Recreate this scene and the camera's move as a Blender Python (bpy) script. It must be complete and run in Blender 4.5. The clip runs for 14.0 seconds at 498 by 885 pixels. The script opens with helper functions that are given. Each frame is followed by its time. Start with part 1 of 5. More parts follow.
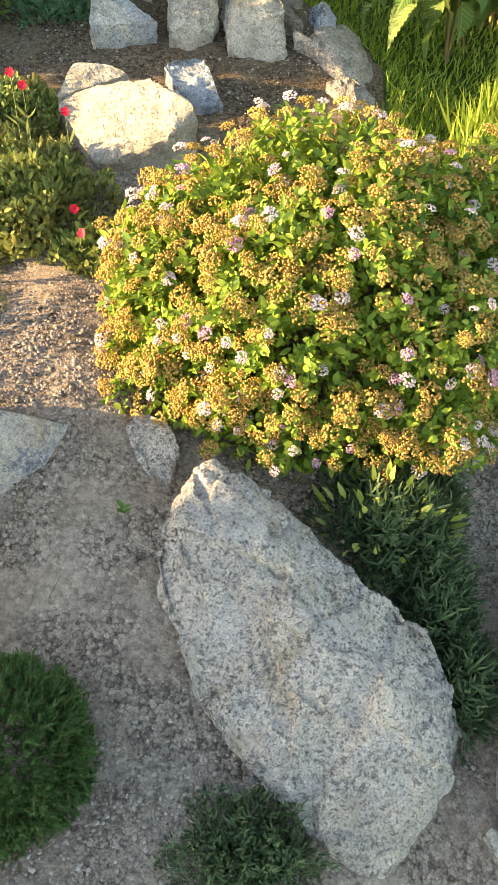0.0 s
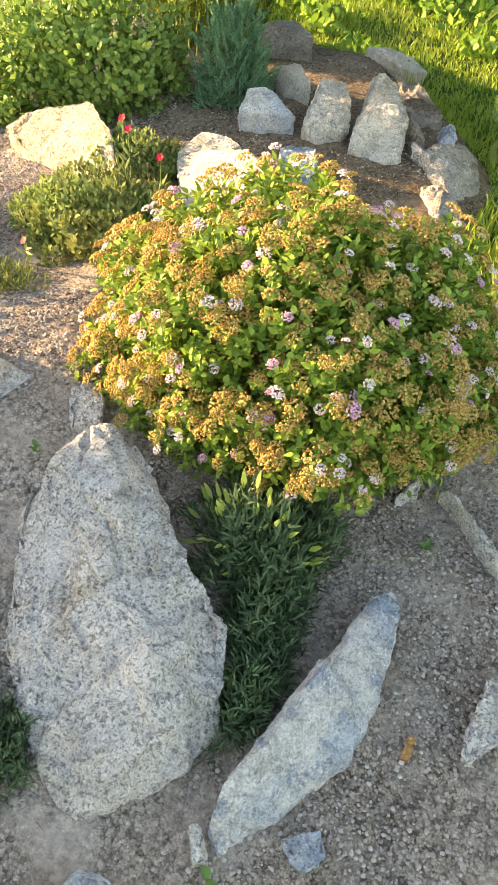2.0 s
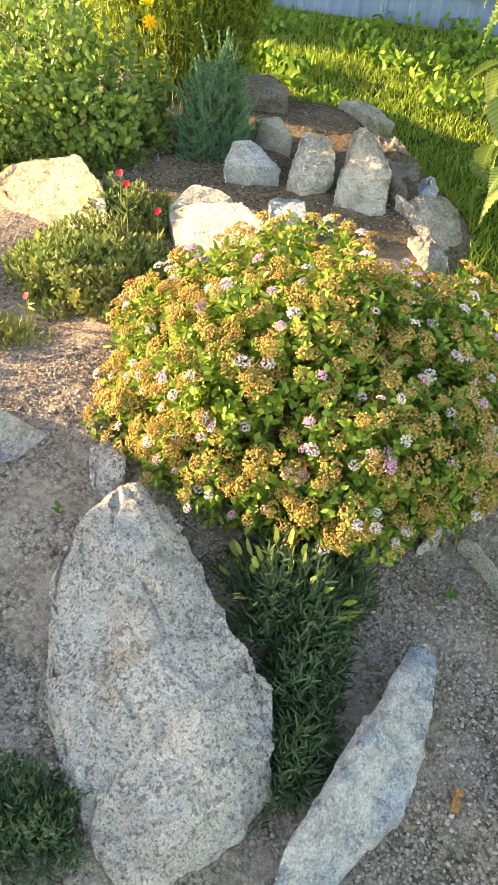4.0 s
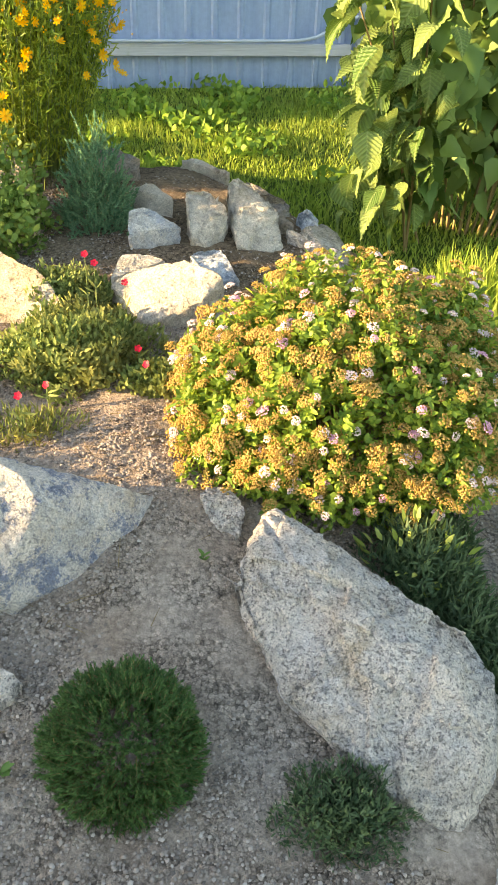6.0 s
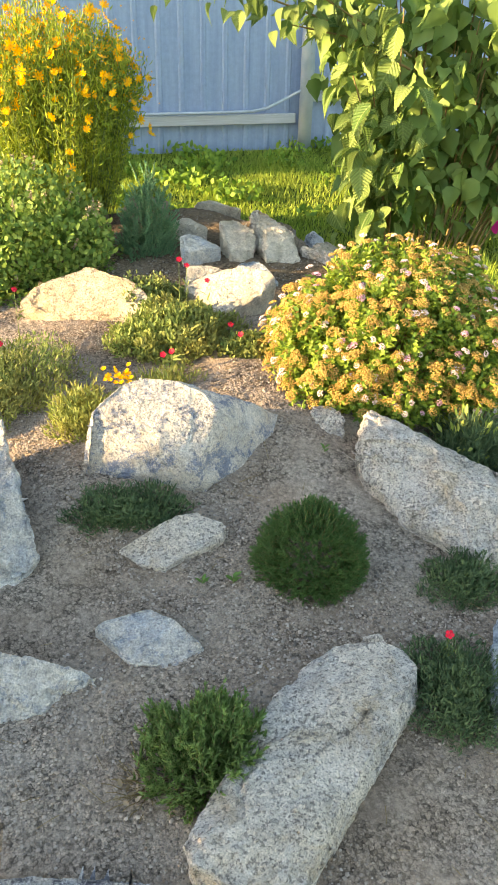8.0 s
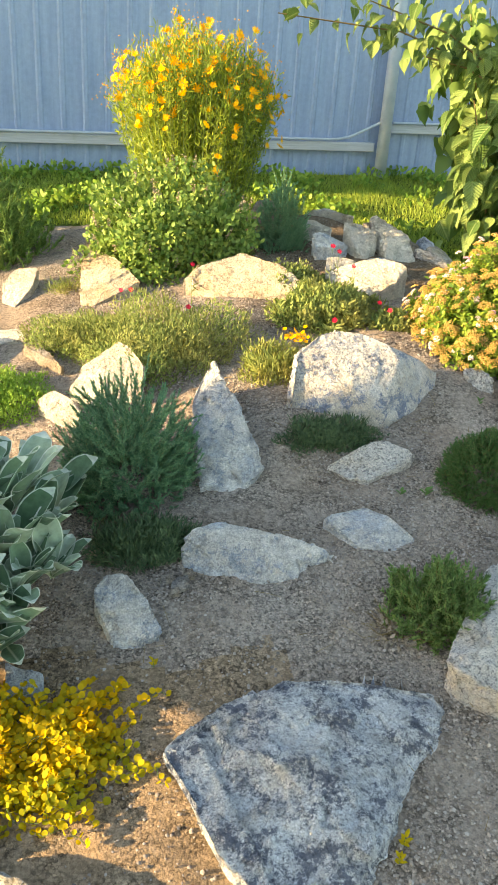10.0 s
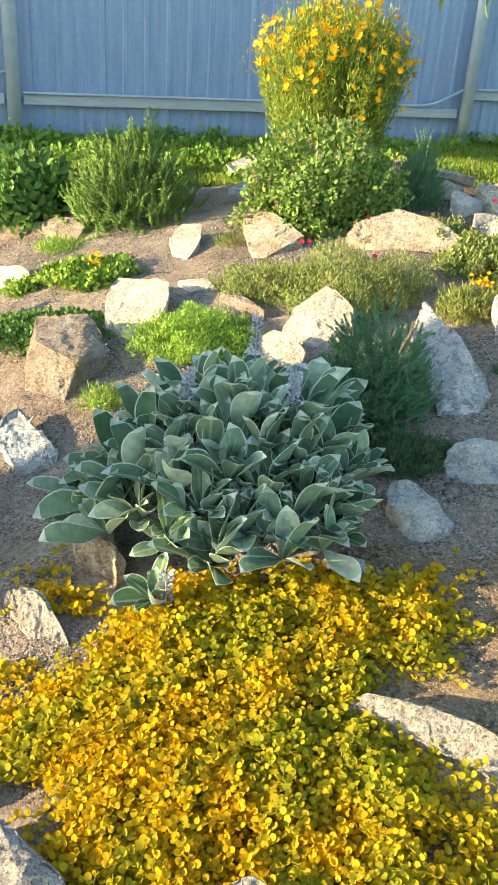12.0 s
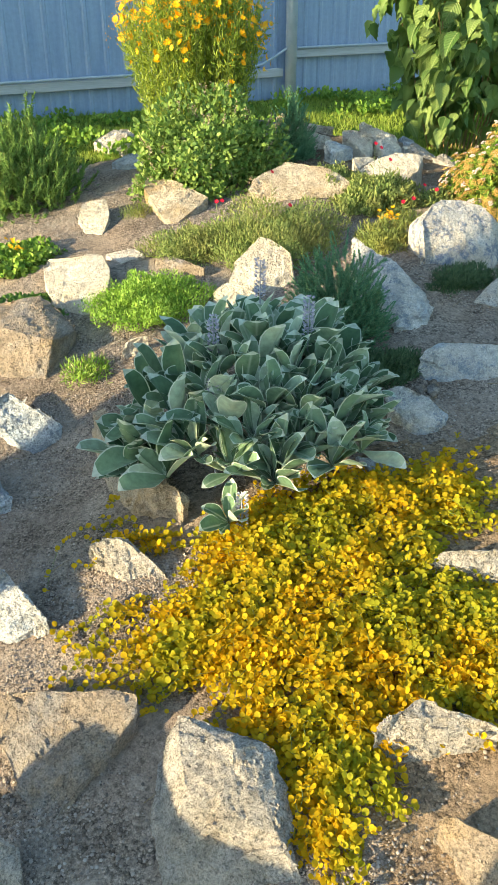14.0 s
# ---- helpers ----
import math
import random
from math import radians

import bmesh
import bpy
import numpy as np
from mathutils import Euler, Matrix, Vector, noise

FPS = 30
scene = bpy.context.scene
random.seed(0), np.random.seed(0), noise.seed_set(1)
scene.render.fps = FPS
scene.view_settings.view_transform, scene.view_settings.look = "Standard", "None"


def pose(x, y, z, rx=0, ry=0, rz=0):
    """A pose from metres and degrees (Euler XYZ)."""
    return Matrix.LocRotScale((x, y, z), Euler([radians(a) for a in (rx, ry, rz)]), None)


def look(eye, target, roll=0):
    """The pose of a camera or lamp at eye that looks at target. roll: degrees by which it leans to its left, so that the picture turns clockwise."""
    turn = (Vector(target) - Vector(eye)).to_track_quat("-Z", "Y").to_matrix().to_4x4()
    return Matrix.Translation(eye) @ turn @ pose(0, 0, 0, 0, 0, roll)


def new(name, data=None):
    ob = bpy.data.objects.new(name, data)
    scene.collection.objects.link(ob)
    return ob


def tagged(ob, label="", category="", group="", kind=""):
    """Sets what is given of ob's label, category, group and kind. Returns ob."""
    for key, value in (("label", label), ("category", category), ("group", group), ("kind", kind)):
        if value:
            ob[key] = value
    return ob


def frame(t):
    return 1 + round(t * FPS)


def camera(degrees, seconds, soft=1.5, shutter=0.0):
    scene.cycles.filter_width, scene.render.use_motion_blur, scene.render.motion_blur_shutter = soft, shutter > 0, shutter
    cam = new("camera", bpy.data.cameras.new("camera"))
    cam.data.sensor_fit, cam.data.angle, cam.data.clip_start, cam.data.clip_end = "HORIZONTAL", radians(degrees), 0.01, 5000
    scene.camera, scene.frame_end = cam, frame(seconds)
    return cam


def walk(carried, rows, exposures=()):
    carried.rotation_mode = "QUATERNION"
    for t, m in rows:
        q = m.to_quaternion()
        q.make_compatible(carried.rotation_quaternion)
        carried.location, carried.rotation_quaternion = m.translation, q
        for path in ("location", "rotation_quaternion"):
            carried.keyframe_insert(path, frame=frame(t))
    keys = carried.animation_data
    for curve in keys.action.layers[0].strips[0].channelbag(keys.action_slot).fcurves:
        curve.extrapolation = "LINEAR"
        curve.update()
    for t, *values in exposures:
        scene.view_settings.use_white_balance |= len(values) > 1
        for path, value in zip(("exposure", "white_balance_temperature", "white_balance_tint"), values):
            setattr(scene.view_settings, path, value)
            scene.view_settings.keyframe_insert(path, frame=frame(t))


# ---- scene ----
cam = camera(33.4, 14.0, soft=0.8)
PATH = [
    (0, (-0.044, -0.007, 1.218), (-0.014, 1.278, -0.314), 4.8),
    (0.5, (0.098, -0.003, 1.219), (-0.086, 1.328, -0.263), 2.6),
    (1, (0.267, 0.013, 1.214), (-0.091, 1.381, -0.2), 2.4),
    (1.5, (0.395, -0.029, 1.195), (-0.098, 1.352, -0.165), 2.9),
    (2, (0.501, -0.093, 1.173), (-0.12, 1.271, -0.15), 3.1),
    (2.5, (0.572, -0.116, 1.191), (-0.144, 1.231, -0.103), 2.9),
    (2.7, (0.579, -0.121, 1.197), (-0.158, 1.222, -0.089), 2.8),
    (4.8, (0.156, -0.15, 1.196), (-0.083, 1.416, -0.026), 5.0),
    (5, (0.105, -0.212, 1.197), (-0.065, 1.371, -0.014), 4.5),
    (5.5, (-0.03, -0.325, 1.208), (-0.067, 1.298, 0.04), 3.5),
    (6, (-0.177, -0.384, 1.218), (-0.089, 1.268, 0.095), 2.1),
    (6.5, (-0.35, -0.504, 1.234), (-0.121, 1.157, 0.145), 2.0),
    (7, (-0.5, -0.687, 1.239), (-0.177, 0.986, 0.191), 1.4),
    (7.2, (-0.534, -0.749, 1.246), (-0.208, 0.934, 0.216), 1.1),
    (9.3, (-0.968, -1.227, 1.178), (-0.654, 0.525, 0.266), 2.9),
    (9.5, (-1.028, -1.257, 1.17), (-0.713, 0.499, 0.266), 3.1),
    (10, (-1.18, -1.27, 1.145), (-0.836, 0.491, 0.261), 4.0),
    (10.5, (-1.342, -1.261, 1.121), (-0.959, 0.499, 0.25), 4.2),
    (11, (-1.486, -1.306, 1.121), (-1.077, 0.445, 0.246), 4.5),
    (11.5, (-1.673, -1.378, 1.11), (-1.28, 0.365, 0.213), 4.6),
    (12, (-1.819, -1.409, 1.092), (-1.453, 0.323, 0.16), 4.2),
    (12.5, (-1.95, -1.335, 1.073), (-1.569, 0.374, 0.108), 3.1),
    (13, (-2.058, -1.298, 1.087), (-1.549, 0.369, 0.107), 1.8),
    (13.5, (-2.188, -1.377, 1.092), (-1.55, 0.246, 0.111), 0.9),
    (14, (-2.299, -1.49, 1.084), (-1.552, 0.093, 0.116), -0.0),
]
walk(cam, [(t, look(eye, target, roll)) for t, eye, target, roll in PATH],
     ((0.0, 2.43, 9000, 12), (2.5, 2.70, 8900, 15), (5.0, 2.54, 9000, 13), (7.0, 2.46, 8900, 12), (9.5, 2.32, 8800, 10), (12.0, 2.02, 7100, 4), (14.0, 1.78, 6800, 0)))

# ---- light ----
SUN_UP, SUN_TURN = 12.0, radians(5.0)
sun_way = Vector((-math.cos(radians(SUN_UP)) * math.cos(SUN_TURN), -math.cos(radians(SUN_UP)) * math.sin(SUN_TURN), math.sin(radians(SUN_UP))))
world = bpy.data.worlds.new("evening_sky")
scene.world = world
world.use_nodes = True
wn = world.node_tree.nodes
sky = wn.new("ShaderNodeTexSky")
sky.sky_type, sky.sun_disc = "NISHITA", False
sky.sun_elevation, sky.sun_rotation = radians(SUN_UP), math.atan2(sun_way.x, sun_way.y)
sky.air_density, sky.dust_density, sky.ozone_density = 1.0, 0.6, 1.5
world.node_tree.links.new(sky.outputs[0], wn["Background"].inputs[0])
wn["Background"].inputs[1].default_value = 0.14
sun_data = bpy.data.lights.new("sun", "SUN")
sun_data.energy, sun_data.angle, sun_data.color = 3.7, radians(0.6), (1.0, 0.80, 0.52)
sun = new("sun", sun_data)
sun.matrix_world = look(sun_way * 30, (0, 0, 0))


# ---- ground form ----
def smooth(a, b, v):
    v = min(max((v - a) / (b - a), 0.0), 1.0)
    return v * v * (3 - 2 * v)


SWELLS = ((-.28, .82, .22, .0582), (-.72, .62, .16, .0598), (-1.97, .42, .22, -.0629), (.36, .82, .2, -.0193),
          (-2.0, -.4, .25, .014), (-1.25, -.08, .25, -.0075), (-1.95, .95, .2, .025))


def mound_edge(x, y):
    """0 on the planted mound, 1 past its foot behind and to the east."""
    return max(smooth(2.15, 2.75, y), smooth(-.06, .24, x - .15 + 1.1 * max(0, y - 1.75) ** 1.5) * smooth(1.2, 1.6, y))


def lawn_share(x, y):
    """How far the lawn has taken over from the planted mound."""
    return max(mound_edge(x, y), smooth(0.9, 1.5, x), smooth(-2.7, -3.4, x), smooth(-2.0, -2.8, y))


def gz(x, y):
    """Height of the soil."""
    k = mound_edge(x, y)
    xc, yc = min(max(x, -2.7), .9), min(max(y, -1.6), 2.3)
    z = .1526 - .0832 * xc + .1555 * yc - .0805 * xc * xc + .0272 * xc * yc - .0074 * yc * yc
    for a, b, s, w in SWELLS:
        z += w * math.exp(-((xc - a) ** 2 + (yc - b) ** 2) / (2 * s * s))
    lawn = .30 + .035 * (min(y, 4.5) - 1.2)
    return z * (1 - k) + k * lawn


# ---- materials ----
class Mat:
    """A small wrapper for building node materials."""

    def __init__(self, name):
        self.m = bpy.data.materials.new(name)
        self.m.use_nodes = True
        self.t = self.m.node_tree
        self.b = self.t.nodes["Principled BSDF"]

    def node(self, kind, **sets):
        n = self.t.nodes.new(kind)
        for key, value in sets.items():
            n.inputs[key].default_value = value
        return n

    def link(self, a, b):
        self.t.links.new(a, b)

    def coords(self, scale=(1, 1, 1), world_space=False):
        if world_space:
            src = self.node("ShaderNodeNewGeometry").outputs["Position"]
        else:
            src = self.node("ShaderNodeTexCoord").outputs["Object"]
        mp = self.node("ShaderNodeMapping")
        mp.inputs["Scale"].default_value = scale
        self.link(src, mp.inputs[0])
        return mp.outputs[0]

    def noise(self, co, scale, detail=4.0, rough=0.55, warp=0.0):
        n = self.node("ShaderNodeTexNoise", Scale=scale, Detail=detail, Roughness=rough, Distortion=warp)
        self.link(co, n.inputs["Vector"])
        return n.outputs["Fac"]

    def voronoi(self, co, scale, feature="F1"):
        n = self.node("ShaderNodeTexVoronoi", Scale=scale)
        n.feature = feature
        self.link(co, n.inputs["Vector"])
        return n

    def ramp(self, fac, stops, ease="LINEAR"):
        n = self.t.nodes.new("ShaderNodeValToRGB")
        n.color_ramp.interpolation = ease
        while len(n.color_ramp.elements) < len(stops):
            n.color_ramp.elements.new(0.5)
        for e, (p, c) in zip(n.color_ramp.elements, stops):
            e.position = p
            e.color = (*c, 1) if len(c) == 3 else (c[0], c[0], c[0], 1)
        self.link(fac, n.inputs[0])
        return n.outputs[0]

    def mix(self, fac, a, b, blend="MIX"):
        n = self.t.nodes.new("ShaderNodeMix")
        n.data_type, n.blend_type = "RGBA", blend
        for value, slot in ((fac, 0), (a, 6), (b, 7)):
            if isinstance(value, (int, float)):
                n.inputs[slot].default_value = value
            elif isinstance(value, tuple):
                n.inputs[slot].default_value = (*value, 1)
            else:
                self.link(value, n.inputs[slot])
        return n.outputs[2]

    def bump(self, height, strength=0.4, distance=0.004, under=None):
        n = self.node("ShaderNodeBump", Strength=strength, Distance=distance)
        self.link(height, n.inputs["Height"])
        if under:
            self.link(under, n.inputs["Normal"])
        return n.outputs[0]

    def finish(self, colour, rough=0.8, normal=None, spec=0.3):
        if isinstance(colour, tuple):
            self.b.inputs["Base Color"].default_value = (*colour, 1)
        else:
            self.link(colour, self.b.inputs["Base Color"])
        if isinstance(rough, (int, float)):
            self.b.inputs["Roughness"].default_value = rough
        else:
            self.link(rough, self.b.inputs["Roughness"])
        self.b.inputs["Specular IOR Level"].default_value = spec
        if normal:
            self.link(normal, self.b.inputs["Normal"])
        return self.m


def stone_material(name, pale, mid, dark, speck=0.5, ochre=0.25, blue=0.3, blotch=0.0, band=0.3):
    """Weathered granite and gneiss: mottled ground, pits in clusters, dark blotches, bluish and rusty stains."""
    m = Mat(name)
    info = m.node("ShaderNodeObjectInfo").outputs["Random"]
    shift = m.node("ShaderNodeVectorMath")
    shift.operation = "MULTIPLY_ADD"
    m.link(m.coords(), shift.inputs[0])
    shift.inputs[1].default_value = (1, 1, 1)
    spread = m.node("ShaderNodeCombineXYZ")
    times = m.node("ShaderNodeMath")
    times.operation = "MULTIPLY"
    times.inputs[1].default_value = 37.0
    m.link(info, times.inputs[0])
    m.link(times.outputs[0], spread.inputs[0])
    m.link(times.outputs[0], spread.inputs[2])
    m.link(spread.outputs[0], shift.inputs[2])
    co = shift.outputs[0]
    layers = m.node("ShaderNodeMapping")
    layers.inputs["Rotation"].default_value = (0.35, 0.25, 0.9)
    layers.inputs["Scale"].default_value = (1.0, 1.9, 1.7)
    m.link(co, layers.inputs[0])
    lay = layers.outputs[0]
    gate = m.noise(co, 12, 4, 0.6, 0.4)
    broad = m.noise(co, 8, 8, 0.72, 0.3)
    mottle = m.noise(co, 46, 8, 0.78, 0.2)
    fine = m.noise(co, 300, 4, 0.7)
    base = m.ramp(broad, ((0.36, mid), (0.56, pale)))
    bluish = m.ramp(m.noise(co, 7.0, 8, 0.74, 0.3), ((0.47, (0.0,)), (0.60, (blue * .85,))))
    base = m.mix(bluish, base, (0.37, 0.45, 0.555))
    rusty = m.ramp(m.noise(co, 6.5, 7, 0.7, 0.3), ((0.55, (0.0,)), (0.66, (ochre,))))
    base = m.mix(rusty, base, (0.46, 0.31, 0.15))
    seams = m.noise(lay, 9, 8, 0.68, 0.9)
    streak = m.ramp(seams, ((0.38, (0.55,)), (0.47, (0.96,)), (0.62, (1.10,))))
    base = m.mix(band, base, streak, "MULTIPLY")
    cloudy = m.ramp(mottle, ((0.36, (0.72,)), (0.48, (1.0,)), (0.64, (1.14,))))
    base = m.mix(0.85, base, cloudy, "MULTIPLY")
    if blotch:
        stain = m.ramp(m.noise(co, 20, 10, 0.86, 0.1), ((0.37 + .11 * blotch, (min(1, blotch * 1.3),)), (0.42 + .11 * blotch, (0.0,))))
        base = m.mix(stain, base, tuple(c * 1.25 for c in dark))
    both = m.node("ShaderNodeMath")
    both.operation = "MULTIPLY_ADD"
    m.link(gate, both.inputs[0])
    both.inputs[1].default_value = 0.25
    m.link(m.noise(co, 135, 3, 0.55, 0.1), both.inputs[2])
    holes = m.ramp(both.outputs[0], ((0.485, (1.0,)), (0.535, (0.0,))))
    weak = m.node("ShaderNodeMath")
    weak.operation = "MULTIPLY"
    m.link(holes, weak.inputs[0])
    weak.inputs[1].default_value = speck * .6
    base = m.mix(weak.outputs[0], base, dark)
    flecks = m.ramp(m.noise(co, 230, 2, 0.5), ((0.36, (speck * .7,)), (0.41, (0.0,))))
    base = m.mix(flecks, base, dark)
    salt = m.ramp(fine, ((0.36, (0.70,)), (0.62, (1.18,))))
    base = m.mix(1.0, base, salt, "MULTIPLY")
    b0 = m.bump(mottle, 0.9, 0.016)
    deep = m.ramp(both.outputs[0], ((0.47, (0.0,)), (0.57, (1.0,))))
    b1 = m.bump(deep, 0.9, 0.006, b0)
    b2 = m.bump(fine, 0.6, 0.0025, b1)
    return m.finish(base, 0.9, b2, 0.18)


STONE = {
    "pale": stone_material("pale_granite", (0.78, 0.70, 0.63), (0.66, 0.58, 0.51), (0.16, 0.145, 0.15), 0.9, 0.45, 0.34, 0.0, 0.3),
    "white": stone_material("white_quartz_rock", (0.72, 0.65, 0.56), (0.60, 0.52, 0.43), (0.32, 0.27, 0.22), 0.2, 0.3, 0.06, 0.0, 0.4),
    "blue": stone_material("blue_grey_gneiss", (0.64, 0.66, 0.68), (0.44, 0.48, 0.53), (0.13, 0.16, 0.215), 0.3, 0.25, 0.8, 0.55, 0.65),
    "dark": stone_material("speckled_dark_gneiss", (0.78, 0.765, 0.76), (0.57, 0.555, 0.555), (0.085, 0.095, 0.13), 0.6, 0.3, 0.45, 0.68, 0.3),
    "mottled": stone_material("mottled_blue_white_rock", (0.77, 0.73, 0.685), (0.60, 0.57, 0.545), (0.16, 0.21, 0.29), 0.25, 0.4, 0.8, 0.5, 0.6),
    "brown": stone_material("brown_field_stone", (0.43, 0.345, 0.27), (0.30, 0.24, 0.19), (0.09, 0.08, 0.07), 0.55, 0.45, 0.30, 0.0, 0.5),
    "grey": stone_material("grey_brown_rock", (0.60, 0.53, 0.46), (0.44, 0.39, 0.335), (0.10, 0.095, 0.09), 0.6, 0.35, 0.22, 0.4, 0.45),
    "rust": stone_material("rust_stained_rock", (0.66, 0.56, 0.44), (0.53, 0.41, 0.29), (0.22, 0.14, 0.09), 0.4, 0.8, 0.02, 0.0, 0.6),
    "spotted": stone_material("blue_spotted_pale_rock", (0.78, 0.71, 0.65), (0.67, 0.60, 0.535), (0.12, 0.16, 0.26), 0.4, 0.42, 0.40, 0.62, 0.2),
}


def leaf_material(name, dark, light, glow=0.35, rough=0.55, patches=0.0, patch=(0.5, 0.4, 0.05), spec=0.3):
    """Leaf blade that lets light through, varied leaf by leaf."""
    m = Mat(name)
    rnd = m.node("ShaderNodeNewGeometry").outputs["Random Per Island"]
    col = m.ramp(rnd, ((0.0, dark), (1.0, light)))
    if patches:
        fac = m.ramp(m.noise(m.coords(), 7.0, 3, 0.6), ((0.5 - 0.1, (0.0,)), (0.5 + 0.12, (patches,))))
        col = m.mix(fac, col, patch)
    m.finish(col, rough, None, spec)
    tr = m.node("ShaderNodeBsdfTranslucent")
    m.link(col, tr.inputs["Color"])
    mixer = m.node("ShaderNodeMixShader")
    mixer.inputs[0].default_value = glow
    m.link(m.b.outputs[0], mixer.inputs[1])
    m.link(tr.outputs[0], mixer.inputs[2])
    m.link(mixer.outputs[0], m.t.nodes["Material Output"].inputs[0])
    return m.m


LEAF = {
    "spiraea": leaf_material("spiraea_leaf", (0.09, 0.19, 0.03), (0.38, 0.49, 0.08), 0.32),
    "coreopsis": leaf_material("coreopsis_leaf", (0.14, 0.235, 0.03), (0.42, 0.48, 0.07), 0.34),
    "catmint": leaf_material("catmint_leaf", (0.095, 0.195, 0.04), (0.31, 0.415, 0.11), 0.32),
    "juniper": leaf_material("juniper_needle", (0.09, 0.26, 0.13), (0.29, 0.51, 0.27), 0.3),
    "ball": leaf_material("ball_needle", (0.045, 0.13, 0.03), (0.13, 0.27, 0.08), 0.3),
    "pine": leaf_material("pine_needle", (0.11, 0.22, 0.05), (0.27, 0.40, 0.13), 0.3),
    "dark": leaf_material("dark_leaf", (0.045, 0.095, 0.045), (0.13, 0.20, 0.095), 0.28),
    "dianthus": leaf_material("dianthus_leaf", (0.10, 0.17, 0.045), (0.36, 0.42, 0.14), 0.28, 0.8, 0.4, (0.30, 0.215, 0.08)),
    "olive": leaf_material("olive_leaf", (0.13, 0.18, 0.04), (0.28, 0.33, 0.10), 0.3, 0.6, 0.4, (0.34, 0.22, 0.06)),
    "moss": leaf_material("mossy_leaf", (0.17, 0.32, 0.04), (0.36, 0.52, 0.10), 0.32),
    "sedum": leaf_material("sedum_leaf", (0.16, 0.30, 0.04), (0.34, 0.46, 0.09), 0.3, 0.4),
    "feather": leaf_material("feathery_leaf", (0.12, 0.25, 0.05), (0.33, 0.48, 0.12), 0.28),
    "broad": leaf_material("broad_leaf", (0.08, 0.18, 0.04), (0.20, 0.34, 0.09), 0.28),
    "raspberry": leaf_material("raspberry_leaf", (0.085, 0.17, 0.04), (0.29, 0.40, 0.125), 0.32, 0.5),
    "gold": leaf_material("golden_leaf", (0.52, 0.385, 0.016), (0.88, 0.52, 0.02), 0.5, 0.7, 0.6, (0.27, 0.37, 0.035), 0.15),
    "grass": leaf_material("grass_blade", (0.15, 0.265, 0.03), (0.43, 0.53, 0.09), 0.32, 0.6, 0.35, (0.30, 0.32, 0.09)),
    "weed": leaf_material("weed_leaf", (0.10, 0.22, 0.03), (0.30, 0.44, 0.07), 0.32),
    "tips": leaf_material("pale_tip_leaf", (0.30, 0.40, 0.08), (0.50, 0.55, 0.18), 0.32),
    "dry": leaf_material("dry_stem", (0.20, 0.14, 0.06), (0.36, 0.26, 0.12), 0.1, 0.8),
    "stem": leaf_material("green_stem", (0.10, 0.16, 0.05), (0.20, 0.26, 0.09), 0.1, 0.7),
    "umber": leaf_material("faded_blossom", (0.40, 0.25, 0.065), (0.72, 0.50, 0.18), 0.28, 0.8),
    "pink": leaf_material("pink_blossom", (0.80, 0.58, 0.64), (0.94, 0.86, 0.84), 0.32, 0.7),
    "magenta": leaf_material("magenta_blossom", (0.72, 0.36, 0.54), (0.86, 0.58, 0.70), 0.32, 0.7),
    "yellow": leaf_material("yellow_petal", (0.92, 0.40, 0.006), (0.98, 0.56, 0.015), 0.32, 0.5),
    "red": leaf_material("red_petal", (0.62, 0.005, 0.03), (0.78, 0.015, 0.06), 0.25, 0.5),
    "fuchsia": leaf_material("fuchsia_petal", (0.75, 0.01, 0.25), (0.85, 0.05, 0.35), 0.3, 0.5),
    "spent": leaf_material("spent_blossom", (0.26, 0.20, 0.12), (0.44, 0.36, 0.30), 0.2, 0.8),
    "lavender": leaf_material("woolly_spike", (0.34, 0.35, 0.42), (0.55, 0.54, 0.66), 0.2, 0.9),
}


def veined_material(name, dark, light, glow):
    """Pleated leaf with sunken oblique veins, varied leaf by leaf."""
    m = Mat(name)
    sep = m.node("ShaderNodeSeparateXYZ")
    m.link(m.coords(), sep.inputs[0])
    away = m.node("ShaderNodeMath")
    away.operation = "ABSOLUTE"
    m.link(sep.outputs[0], away.inputs[0])
    slant = m.node("ShaderNodeMath")
    slant.operation = "MULTIPLY_ADD"
    slant.inputs[1].default_value = -0.8
    m.link(away.outputs[0], slant.inputs[0])
    m.link(sep.outputs[1], slant.inputs[2])
    turns = m.node("ShaderNodeMath")
    turns.operation = "MULTIPLY"
    turns.inputs[1].default_value = 6.283 / .0105
    m.link(slant.outputs[0], turns.inputs[0])
    wave = m.node("ShaderNodeMath")
    wave.operation = "SINE"
    m.link(turns.outputs[0], wave.inputs[0])
    vein = m.ramp(wave.outputs[0], ((0.0, (0.84,)), (0.35, (1.0,)), (1.0, (1.04,))))
    rib = m.ramp(away.outputs[0], ((0.0, (0.5,)), (0.0016, (0.0,))))
    col = m.mix(1.0, m.ramp(m.node("ShaderNodeObjectInfo").outputs["Random"], ((0.0, dark), (1.0, light))), vein, "MULTIPLY")
    col = m.mix(rib, col, (0.42, 0.48, 0.20))
    m.finish(col, 0.55, m.bump(wave.outputs[0], 0.6, 0.002), 0.3)
    tr = m.node("ShaderNodeBsdfTranslucent")
    m.link(col, tr.inputs["Color"])
    mixer = m.node("ShaderNodeMixShader")
    mixer.inputs[0].default_value = glow
    m.link(m.b.outputs[0], mixer.inputs[1])
    m.link(tr.outputs[0], mixer.inputs[2])
    m.link(mixer.outputs[0], m.t.nodes["Material Output"].inputs[0])
    return m.m


